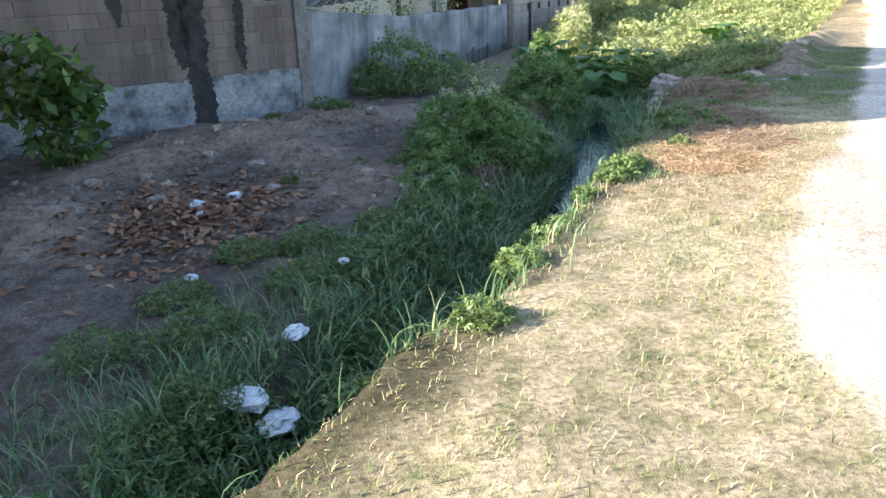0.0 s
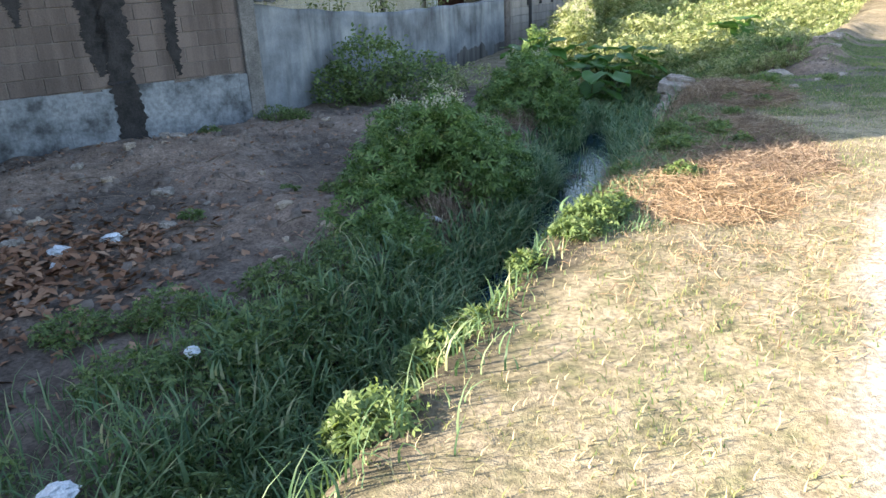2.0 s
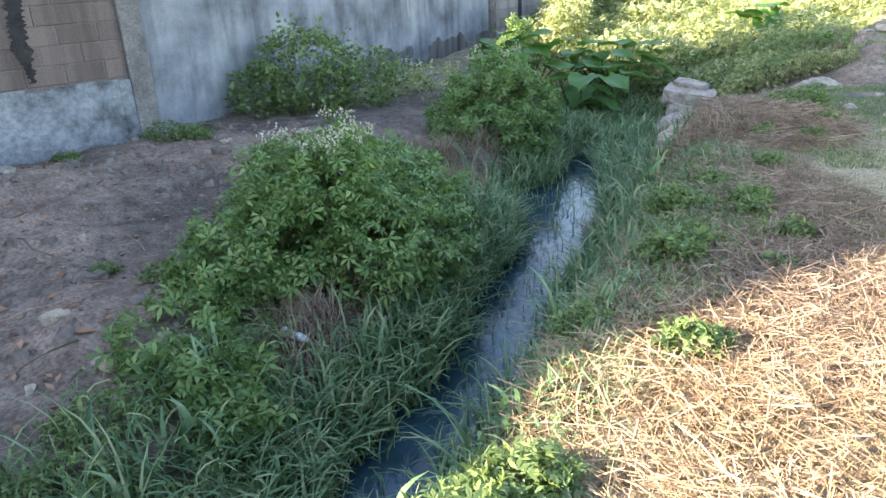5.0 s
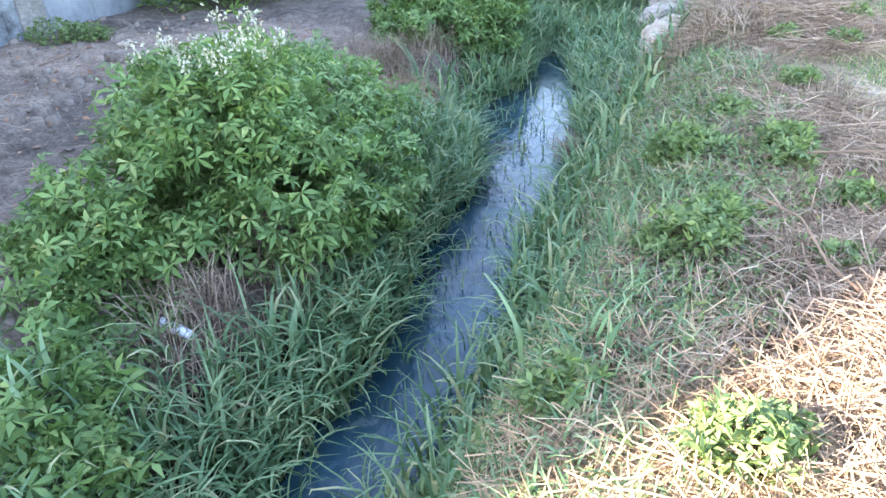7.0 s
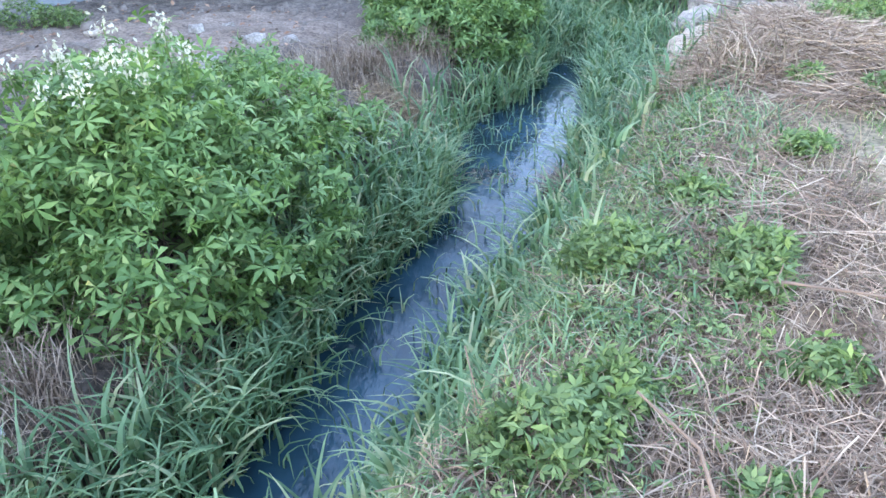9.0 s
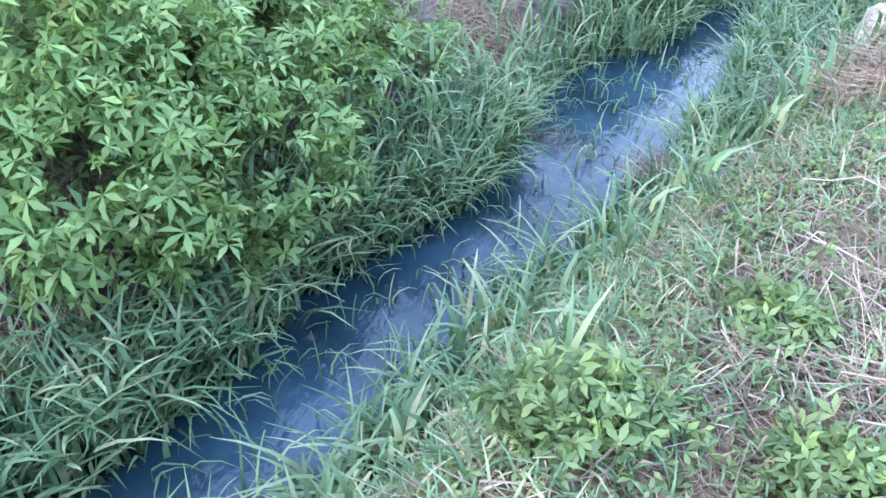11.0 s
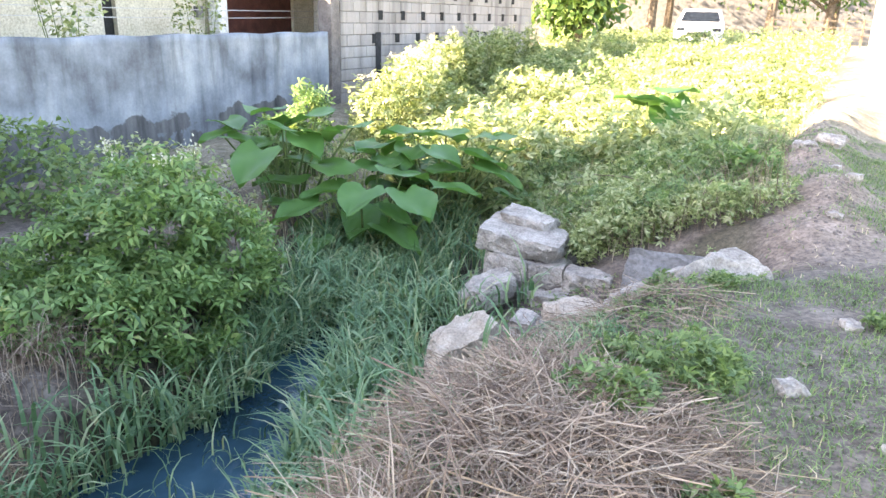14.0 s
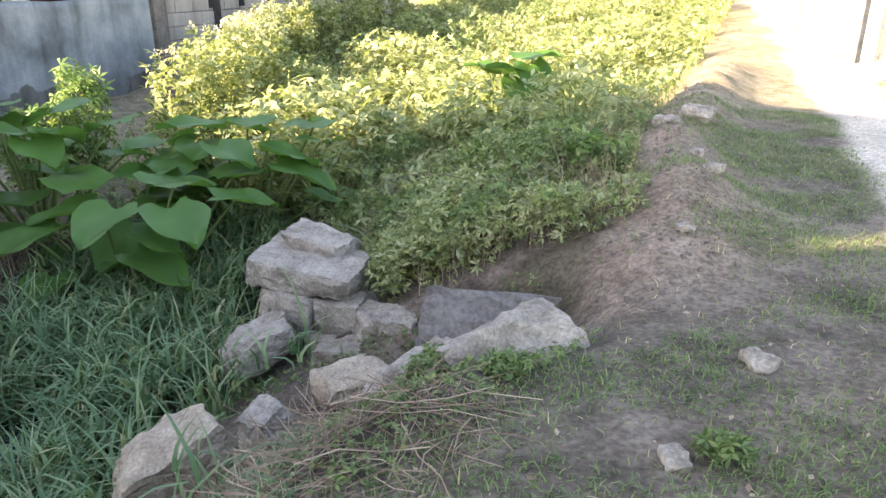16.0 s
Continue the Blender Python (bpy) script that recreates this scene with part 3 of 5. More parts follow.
    tagged(part("wall_yard", bm, M["block"]), "unseen sloping-topped wall added to shade the ditch", "wall", kind="structure")


def blue_wall():
    L = math.dist(B0, B1)
    nx, nz = 120, 22
    verts, bare = [], []
    for side in (0, 1):
        for k in range(nz + 1):
            for i in range(nx + 1):
                x = L * i / nx
                top = 1.12 - 0.36 * min(1, x / 4.0) ** 0.8 + 0.012 * math.sin(x * 5)
                z = -1.3 + (top + 1.3) * k / nz
                verts.append((x, side * 0.16 + 0.012 * noise.noise((x * 1.5, z * 1.5, side)), z))
                bare.append(0.42 * min(1, max(0, (-0.1 - z) / 0.28)) - 0.35 * (x < 2.5))
    w = nx + 1
    off = w * (nz + 1)
    faces = []
    for side in (0, 1):
        for k in range(nz):
            for i in range(nx):
                a = side * off + k * w + i
                f = (a, a + 1, a + w + 1, a + w)
                faces.append(f if side == 0 else f[::-1])
    for i in range(nx):
        a = nz * w + i
        faces.append((a, a + 1, a + 1 + off, a + off))
    for i in (0, nx):
        for k in range(nz):
            a = k * w + i
            faces.append((a, a + w, a + w + off, a + off))
    ob = np_object("wall_blue", verts, faces, M["plaster"])
    ob.matrix_basis = along(B0, B1)
    at = ob.data.attributes.new("bare", "FLOAT", "POINT")
    at.data.foreach_set("value", bare)
    tagged(ob, "blue-grey plastered yard wall with rain streaks and bare patches", "wall", kind="structure")
    # roof sheets and planks stacked behind the wall's start
    for i in range(5):
        bm = bmesh.new()
        n = 24
        prev = None
        for k in range(n + 1):
            x = 2.2 * k / n
            z = 0.03 * math.sin(k * 1.6)
            cur = [bm.verts.new((x, -0.12, z)), bm.verts.new((x, 0.9, z + 0.12)), bm.verts.new((x, 0.9, z + 0.13)), bm.verts.new((x, -0.12, z + 0.012))]
            if prev:
                for j in range(4):
                    bm.faces.new((prev[j], prev[(j + 1) % 4], cur[(j + 1) % 4], cur[j]))
            prev = cur
        ob = part("roof_sheet", bm, M["tin"])
        ob.matrix_basis = along(B0, B1) @ pose(0.1 + 0.12 * i, 0.02 * i, 1.13 + 0.035 * i, 0, -2, 0)
        tagged(ob, "corrugated grey roof sheet lying on the wall top", "roof sheet", "stacked roof sheets")
    for i in range(5):
        bm = tube(bmesh.new(), [(0, 0, 0), (0.8, 0, 0.02), (1.7 + 0.2 * i, 0, 0.0)], 0.03, 0.025)
        ob = part("pole", bm, M["white"])
        ob.matrix_basis = along(B0, B1) @ pose(0.2 + 0.25 * i, 0.25 + 0.12 * i, 1.37 + 0.01 * i, 0, (-6, -14, 3, -35, -55)[i], 12 * i - 20)
        tagged(ob, "pale weathered pole stacked on roof sheets", "pole", "stacked poles")
    # dark stained joint at the wall's far end
    ob = tagged(part("wall_end_post", boxed(L + 0.03, L + 0.32, -0.06, 0.22, -1.3, 2.3, bevel=0.01), M["mortar"]), "dark stained concrete post between two walls", "post", kind="structure")
    ob.matrix_basis = along(B0, B1)


def perforated_wall():
    L = math.dist(P0, P1)
    wall = empty("wall_perforated", along(P0, P1), "unplastered concrete-block wall with shade-dark inserts as vent openings and tin roof edge", "wall", kind="structure")
    holes = [(1.0 + 0.84 * (i % 9) + 0.21 * (i // 9 % 2), 0.55 + 0.44 * (i // 9)) for i in range(27)]
    part("mortar_backing", boxed(0, L, 0.002, 0.18, -1.2, 1.85), M["mortar"], wall)
    # solid near-black boxes in place of the vents' shaded depth
    for hx, hz in holes:
        part("vent_shade", boxed(hx + 0.05, hx + 0.2, -0.064, 0.0, hz - 0.01, hz + 0.17), M["dark"], wall)
    for hx, w in ((1.15, 0.3), (5.6, 0.3), (6.9, 0.35)):
        part("mould_streak", boxed(hx, hx + w * 0.6, -0.072, -0.02, -0.6, 0.75), M["soot"], wall)
    bm = boxed(-0.2, L + 0.5, -0.35, 1.5, 1.86, 1.92)
    part("roof_edge", bm, M["tin"], wall)
    lay_blocks(wall, 0.0, L, -0.55, 1.84, 0.42, 0.21, M["pale_block"])


def house_behind():
    """The low house in the yard behind the blue wall."""
    house = empty("house", along(B0, B1), "cream single-storey house behind the yard wall", "house")
    y = 2.0
    for a, b, z0, z1 in ((-1.5, 7.08, -1, 1.8), (7.34, 9.95, -1, 1.8), (7.08, 7.34, 1.6, 1.8), (9.95, 12.1, 1.35, 1.8), (9.95, 12.1, -1, 0.3), (12.1, 14.0, -1, 1.8), (7.08, 7.34, -1, -0.6)):
        part("wall", boxed(a, b, y, y + 0.18, z0, z1), M["house"], house)
    part("wall", boxed(-1.5, 14.0, y + 3.4, y + 3.5, -1, 1.8), M["house"], house)
    # a near-black panel fills the doorway as the room's shade
    part("doorway_shade", boxed(7.08, 7.34, y + 0.08, y + 0.12, -0.6, 1.6), M["dark"], house, "near-black panel standing for the unlit room behind a doorway")
    part("shutter", boxed(9.95, 12.1, y + 0.07, y + 0.11, 0.3, 1.35), M["red_wood"], house, "dark red shuttered window")
    part("column", boxed(12.3, 12.8, y - 0.75, y - 0.35, -1, 1.8, bevel=0.02), M["white"], house, "white porch column")
    part("column", boxed(9.3, 9.55, y - 0.35, y - 0.1, -1, 1.8, bevel=0.02), M["white"], house, "white porch column")
    part("meter_box", boxed(9.05, 9.2, y - 0.1, y, 0.95, 1.15, bevel=0.01), M["concrete"], house, "small grey meter box")
    part("roof", boxed(-1.8, 14.3, y - 0.9, y + 4, 1.8, 1.9), M["tin"], house)
    for z, sag in ((1.02, 0.06), (1.12, 0.03)):
        bm = tube(bmesh.new(), [(2.0 + 1.0 * i, 1.2, z - sag * math.sin(math.pi * i / 11)) for i in range(12)], 0.008, 0.008, 4)
        ob = part("washing_line", bm, M["wire"])
        ob.matrix_basis = along(B0, B1)
        tagged(ob, "pale washing line stretched across the yard", "cable", "washing lines")


block_building()
blue_wall()
perforated_wall()
house_behind()


# ---- plants ----
def blades(base, tall, wide, lean, segs=3, droop=0.6, up=None):
    """Grass blades as bent tapering strips; arrays in, vertices and quads out."""
    n = len(base)
    yaw = rng.uniform(0, 2 * np.pi, n)
    dx, dy = np.cos(yaw), np.sin(yaw)
    tw = yaw + np.pi / 2 + rng.uniform(-0.5, 0.5, n)
    wx, wy = np.cos(tw), np.sin(tw)
    rows = []
    for k in range(segs + 1):
        s = k / segs
        bend = lean * s ** 1.7
        out = tall * (np.sin(np.minimum(bend, 2.2)) * s * 0.75)
        hgt = tall * (s - droop * lean * s ** 3 * 0.42)
        w = wide * (1 - s ** 1.6) * 0.5 + 0.0006
        p = base + np.stack([dx * out, dy * out, hgt], 1)
        o = np.stack([wx * w, wy * w, np.zeros(n)], 1)
        rows += [p - o, p + o]
    verts = np.stack(rows, 1)
    m = 2 * (segs + 1)
    f = np.array([[2 * k, 2 * k + 1, 2 * k + 3, 2 * k + 2] for k in range(segs)])
    faces = (np.arange(n)[:, None, None] * m + f[None]).reshape(-1, 4)
    return verts.reshape(-1, 3), faces


def grass(name, x, y, tall, wide, lean, mat, label, segs=3, lift=-0.01, parent=None):
    base = np.stack([x, y, height(x, y) + lift], 1)
    v, f = blades(base, tall, wide, lean, segs)
    ob = np_object(name, v, f, mat)
    if label:
        tagged(ob, label, "grass", kind="stuff")
    return ob


def leaf_cloud(pos, size, shape, tilt=0.7):
    """Flat leaves of one outline at given points, turned every way. shape: list of faces, each four (x, y, z) corners on a unit leaf."""
    n = len(pos)
    a, b, c = rng.uniform(0, 6.283, n), rng.normal(0, tilt, n), rng.normal(0, tilt, n)
    ca, sa, cb, sb, cc, sc = np.cos(a), np.sin(a), np.cos(b), np.sin(b), np.cos(c), np.sin(c)
    X = np.stack([ca * cb, sa * cb, -sb], 1)
    Y = np.stack([-sa * cc + ca * sb * sc, ca * cc + sa * sb * sc, cb * sc], 1)
    Z = np.cross(X, Y)
    q = np.array(shape, float).reshape(-1, 3)
    v = pos[:, None] + size[:, None, None] * (q[None, :, :1] * X[:, None] + q[None, :, 1:2] * Y[:, None] + q[None, :, 2:] * Z[:, None])
    k = len(q)
    f = (np.arange(n)[:, None] * k + np.arange(k)[None]).reshape(-1, 4)
    return v.reshape(-1, 3), f


OVAL = [[(0, 0, 0), (0.45, -0.28, 0.06), (1, 0, -0.08), (0.45, 0.28, 0.06)]]
TRIPLE = [[(0, 0, 0), (0.5 * math.cos(t) + 0.18 * math.sin(t), 0.5 * math.sin(t) - 0.18 * math.cos(t), 0.05), (math.cos(t), math.sin(t), -0.12), (0.5 * math.cos(t) - 0.18 * math.sin(t), 0.5 * math.sin(t) + 0.18 * math.cos(t), 0.05)] for t in (-0.95, 0, 0.95)]
PALM = [[(0, 0, 0), (0.5 * math.cos(t) + 0.13 * math.sin(t), 0.5 * math.sin(t) - 0.13 * math.cos(t), 0.07), (math.cos(t) * r, math.sin(t) * r, -0.16), (0.5 * math.cos(t) - 0.13 * math.sin(t), 0.5 * math.sin(t) + 0.13 * math.cos(t), 0.07)] for t, r in ((-1.9, 0.6), (-0.95, 0.9), (0, 1.0), (0.95, 0.9), (1.9, 0.6))]


def leafy(name, blobs, count, size, shape, mat, label, category, stems=10, group="", heads=0, tilt=0.6):
    """A shrub: stems from the ground and leaves near the skin of several lobes (x, y, z, rx, ry, rz)."""
    cx, cy = blobs[0][0], blobs[0][1]
    base = Vector((cx, cy, float(height(cx, cy))))
    thing = empty(name, Matrix.Translation(base), label, category, group)
    vol = np.array([b[3] * b[4] + b[3] * b[5] for b in blobs])
    pts = []
    for b, share in zip(blobs, vol / vol.sum()):
        n = int(count * share)
        d = rng.normal(0, 1, (n, 3))
        d /= np.linalg.norm(d, axis=1)[:, None]
        r = rng.uniform(0.25, 1.0, n) ** 0.4 * (1 + 0.22 * wave(d[:, 0] * 3 + b[0], d[:, 1] * 3 + d[:, 2] * 2, 2.0, 4) + rng.normal(0, 0.06, n))
        pts.append(np.array(b[:3]) + d * r[:, None] * np.array(b[3:]))
    pts = np.concatenate(pts)
    if len(pts) > 2500:
        # sprays of leaves with dark gaps between them
        hole = np.sin(pts[:, 0] * 13 + 2 * np.sin(pts[:, 2] * 9)) + np.sin(pts[:, 1] * 11 + 2 * np.sin(pts[:, 0] * 7)) + np.sin(pts[:, 2] * 15 + pts[:, 1] * 4)
        pts = pts[hole + rng.normal(0, 0.45, len(pts)) > -0.75]
    g = height(pts[:, 0], pts[:, 1])
    pts = pts[pts[:, 2] > np.maximum(g, WATER_Z) + 0.02]
    v, f = leaf_cloud(pts - np.array(base), rng.uniform(0.6, 1.25, len(pts)) * size, shape, tilt)
    tagged(np_object("foliage", v, f, mat, thing), kind="stuff")
    for i in range(stems):
        p = pts[rng.integers(len(pts))] - np.array(base)
        q = np.array([p[0] * 0.35, p[1] * 0.35, 0])
        gz = float(height(q[0] + base.x, q[1] + base.y)) - base.z - 0.03
        part("stem", tube(bmesh.new(), [(q[0], q[1], gz), (p[0] * 0.6, p[1] * 0.6, gz * 0.5 + p[2] * 0.55), tuple(p)], 0.012, 0.004, 5), M["stalk"], thing)
    if heads:
        top = pts[np.argsort(-pts[:, 2] - rng.uniform(0, 1.1, len(pts)) * np.ptp(pts[:, 2]))][:heads]
        for p in top:
            p = p - np.array(base)
            q = p + rng.normal(0, 0.028, (26, 3)) + np.array([0, 0, 0.07])
            stalk = part("flower_stalk", tube(bmesh.new(), [(p[0], p[1], p[2] - 0.12), (p[0], p[1], p[2] + 0.07)], 0.004, 0.003, 4), M["stalk"], thing)
            v, f = leaf_cloud(q, np.full(len(q), 0.028), OVAL, 1.2)
            tagged(np_object("seed_head", v, f, M["flower"], stalk), "pale fluffy seed head", kind="stuff")
    return thing


def scatter(n, x0, x1, y0, y1):
    return rng.uniform(x0, x1, n), rng.uniform(y0, y1, n)


def keep(x, y, chance):
    k = rng.uniform(0, 1, len(x)) < chance
    return x[k], y[k]


def taro(x, y, leaves, label):
    """A clump of broad heart-shaped leaves on stalks. leaves: dx, dy, height above ground, length, heading, pitch."""
    z = float(height(x, y))
    thing = empty("taro_plant", Matrix.Translation((x, y, z)), label, "plant", "taro plants")
    for dx, dy, h, size, head, pitch in leaves:
        bm = bmesh.new()
        n, m = 14, 6
        rows = []
        for i in range(n + 1):
            u = i / n
            w = 0.48 * (math.sin(math.pi * min(1, u ** 0.62)) ** 0.75) * (1.08 - 0.25 * u)
            if u < 0.25:
                w = max(w, 0.30)
            row = []
            for k in range(-m // 2, m // 2 + 1):
                s = k / (m / 2)
                px = u - 0.3 - (0.16 * abs(s) * (1 - u) if u < 0.3 else 0)
                py = w * s
                pz = 0.09 * abs(s) ** 1.3 - 0.22 * u * u + 0.05 * math.sin(8 * u + 5 * s + head) * abs(s)
                row.append(bm.verts.new((px * size, py * size, pz * size)))
            rows.append(row)
        for a, b in zip(rows, rows[1:]):
            for k in range(m):
                bm.faces.new((a[k], a[k + 1], b[k + 1], b[k]))
        leaf = part("leaf", bm, M["taro"], thing, smooth=True)
        leaf.matrix_basis = pose(dx, dy, h, 0, pitch * 0.55, head)
        bm = tube(bmesh.new(), [(dx * 0.25, dy * 0.25, -0.05), (dx * 0.6, dy * 0.6, h * 0.55), (dx, dy, h - 0.01)], 0.016, 0.009, 6)
        part("leaf_stalk", bm, M["stalk"], thing)
    return thing


def fuller(leaves, more, seed):
    """The given leaves and more of them between, a little lifted."""
    r = random.Random(seed)
    out = [(a, b * 0.8, c + 0.17, d, e, f * 0.6) for a, b, c, d, e, f in leaves]
    for _ in range(more):
        a, q = r.uniform(0, 6.28), r.uniform(0.15, 0.8)
        out.append((math.cos(a) * q, math.sin(a) * q, r.uniform(0.45, 0.9), r.uniform(0.34, 0.52), math.degrees(a) + r.uniform(-50, 50), r.uniform(-35, 45)))
    return out


def tree(x, y, tall, spread, label, leaf=0.3, count=2600):
    z = float(height(x, y))
    thing = empty("tree", Matrix.Translation((x, y, z)), label, "tree", "background trees")
    bm = tube(bmesh.new(), [(0, 0, -0.2), (0.1, 0, tall * 0.25), (0.0, 0.1, tall * 0.5), (0.1, 0, tall * 0.8)], 0.02 * tall + 0.1, 0.05, 8)
    lobes = []
    for i in range(9):
        a, h = rng.uniform(0, 6.28), tall * rng.uniform(0.35, 0.9)
        r = spread * rng.uniform(0.3, 0.75)
        tip = (math.cos(a) * r, math.sin(a) * r, h)
        tube(bm, [(0.05, 0, h * 0.55), (tip[0] * 0.5, tip[1] * 0.5, h * 0.8), tip], 0.08, 0.03, 5)
        lobes.append((*tip, spread * 0.45, spread * 0.45, spread * 0.32))
    part("trunk", bm, M["bark"], thing)
    pts = np.concatenate([np.array(b[:3]) + rng.normal(0, 0.5, (count // 9, 3)) * np.array(b[3:]) for b in lobes])
    pts = pts[pts[:, 2] > 0.5]
    v, f = leaf_cloud(pts, rng.uniform(0.6, 1.3, len(pts)) * leaf, OVAL, 1.0)
    tagged(np_object("crown", v, f, M["grove"], thing), kind="stuff")
    return thing


def rock(name, x, y, z, sx, sy, sz, turn, label, category="stone", mat="rock", group="", tilt=(0, 0), seed=0, sharp=0.6):
    """A broken stone: a bevelled block, cut into and roughened."""
    bm = bmesh.new()
    bmesh.ops.create_cube(bm, size=1)
    bmesh.ops.subdivide_edges(bm, edges=bm.edges, cuts=11, use_grid_fill=True)
    r = random.Random(seed)
    cut = [Vector((r.gauss(0, 1), r.gauss(0, 1), r.gauss(0, 0.7))).normalized() for _ in range(5)]
    for v in bm.verts:
        p = v.co.copy()
        rnd = p.normalized() * 0.62
        p = p * sharp + rnd * (1 - sharp)
        for c in cut:
            over = p.dot(c) - (0.46 if sharp < 0.8 else 0.55)
            if over > 0:
                p -= c * over * 0.85
        s = Vector((p.x * sx, p.y * sy, p.z * sz))
        s += 0.018 * noise.noise_vector(s * 26 + Vector((seed, 9, 0))) + 0.07 * min(sx, sy, sz) * noise.noise_vector(s * 9 + Vector((seed, 0, 0))) + 0.1 * min(sx, sy, sz) * noise.noise_vector(s * 3 + Vector((seed, 5, 0)))
        v.co = s
    ob = part(name, bm, M[mat])
    ob.matrix_basis = pose(x, y, z, tilt[0], tilt[1], turn)
    return tagged(ob, label, category, group)


# ---- stones of the broken culvert ----
rock("stone_block", 4.36, 14.55, -0.60, 0.66, 0.46, 0.17, -24, "flat weathered limestone slab capping a low stone pier", seed=3, sharp=0.93, tilt=(4, 7))
rock("stone_block", 4.42, 14.72, -0.49, 0.44, 0.3, 0.11, -30, "thin broken stone layer on top of a cap slab", seed=4, sharp=0.8, tilt=(3, 6))
rock("stone_block", 4.24, 14.5, -0.80, 0.36, 0.4, 0.24, -22, "squared pale stone block under a cap slab", seed=5, sharp=0.9)
rock("stone_block", 4.56, 14.38, -0.83, 0.3, 0.36, 0.22, -26, "rough squared rubble block in the pier", seed=7, sharp=0.86)
rock("stone_block", 4.42, 14.42, -1.03, 0.72, 0.5, 0.24, -24, "rough footing stone of the broken pier", seed=6, sharp=0.88)
rock("stone_block", 4.80, 14.08, -0.80, 0.36, 0.26, 0.17, -20, "low grey rubble block beside the pier", seed=8, sharp=0.86)
rock("stone_block", 4.62, 13.98, -0.92, 0.5, 0.22, 0.14, -14, "flat rubble course under the pier wall", seed=9, sharp=0.86)
rock("pale_stone", 3.78, 13.0, -0.86, 0.5, 0.3, 0.3, 38, "warm cream boulder lying in bank grass", mat="cream", seed=11, tilt=(0, -20), sharp=0.75)
rock("slab", 5.58, 13.46, -0.67, 1.35, 0.12, 0.5, -14, "dark weathered concrete slab leaning on edge", "slab", "slab", seed=13, sharp=0.96, tilt=(-32, 3))
rock("slab", 5.22, 12.72, -0.38, 0.56, 0.26, 0.5, 22, "grey broken concrete chunk leaning on a slab", "slab", "rock", seed=15, sharp=0.88, tilt=(-34, -14))
rock("stone", 4.88, 12.96, -0.60, 0.56, 0.36, 0.3, 40, "grey rounded rubble stone among weeds", seed=17, tilt=(0, -6))
rock("stone", 4.2, 13.05, -0.76, 0.24, 0.2, 0.24, 60, "small grey rubble stone in long grass", seed=19)
rock("stone", 4.04, 14.12, -0.9, 0.4, 0.26, 0.2, 28, "mossy grey stone at the foot of the pier", seed=21, tilt=(0, -14), sharp=0.8)
rock("pale_stone", 4.58, 13.48, -0.80, 0.38, 0.26, 0.14, 20, "flat cream stone fallen from the culvert", mat="cream", seed=23, sharp=0.85)
rock("stone", 2.05, 14.0, -0.72, 0.22, 0.18, 0.14, 0, "small pale stone on the far bank", seed=25)
for i, (x, y, s) in enumerate(((-0.3, 12.2, 0.2), (0.0, 12.7, 0.14), (-0.6, 12.9, 0.12), (-0.1, 11.9, 0.13), (0.35, 12.6, 0.1), (4.88, 11.28, 0.08), (5.0, 10.9, 0.04), (5.45, 11.9, 0.07), (6.0, 12.4, 0.09), (6.3, 13.6, 0.07), (6.8, 14.3, 0.09), (7.0, 14.9, 0.08), (6.3, 14.3, 0.1), (7.6, 16.1, 0.22), (7.2, 15.8, 0.16), (6.9, 17.2, 0.3), (7.3, 17.6, 0.35), (6.5, 17.3, 0.25))):
    rock("stone", x, y, float(height(x, y)) + s * 0.12, s * 1.4, s, s * 0.6, 37 * i, "small pale stone lying on bare earth", group="scattered stones", seed=30 + i)

# ---- bushes and weeds by the ditch ----
leafy("bush", [(0.35, 9.7, -0.45, 0.72, 0.9, 0.58), (0.75, 9.2, -0.6, 0.55, 0.6, 0.42), (-0.05, 9.0, -0.62, 0.55, 0.65, 0.4), (0.85, 10.3, -0.6, 0.5, 0.6, 0.42), (0.0, 10.3, -0.5, 0.6, 0.6, 0.45), (-0.05, 8.75, -0.65, 0.45, 0.45, 0.34), (-0.25, 8.0, -0.75, 0.45, 0.5, 0.3), (1.05, 9.7, -0.75, 0.42, 0.6, 0.36), (0.55, 10.9, -0.6, 0.5, 0.5, 0.4), (1.0, 10.95, -0.8, 0.45, 0.5, 0.32), (0.1, 8.25, -0.85, 0.3, 0.3, 0.24), (0.0, 7.75, -0.72, 0.34, 0.36, 0.26), (0.25, 7.5, -0.85, 0.26, 0.28, 0.2), (0.45, 9.4, -0.18, 0.4, 0.5, 0.3), (0.12, 8.62, -0.72, 0.3, 0.26, 0.2)], 15900, 0.092, PALM, M["bush"], "large green bush with palmate leaves and pale seed heads", "bush", 26, heads=24)
leafy("bush", [(1.7, 13.7, -0.35, 0.55, 0.6, 0.55), (1.3, 13.3, -0.55, 0.45, 0.45, 0.4), (2.15, 13.8, -0.6, 0.42, 0.45, 0.42), (1.6, 12.95, -0.7, 0.42, 0.4, 0.36), (2.05, 13.2, -0.75, 0.36, 0.4, 0.34), (1.25, 12.7, -0.68, 0.32, 0.3, 0.26)], 6200, 0.10, PALM, M["bush"], "rounded green bush on the far bank", "bush", 14, heads=6)
leafy("bush", [(-0.95, 15.0, -0.1, 0.75, 0.7, 0.7), (-0.3, 15.6, -0.35, 0.8, 0.7, 0.5), (-1.5, 14.6, -0.35, 0.5, 0.45, 0.45)], 6500, 0.09, OVAL, M["herb"], "dense dark shrub against the plastered wall", "bush", 18)
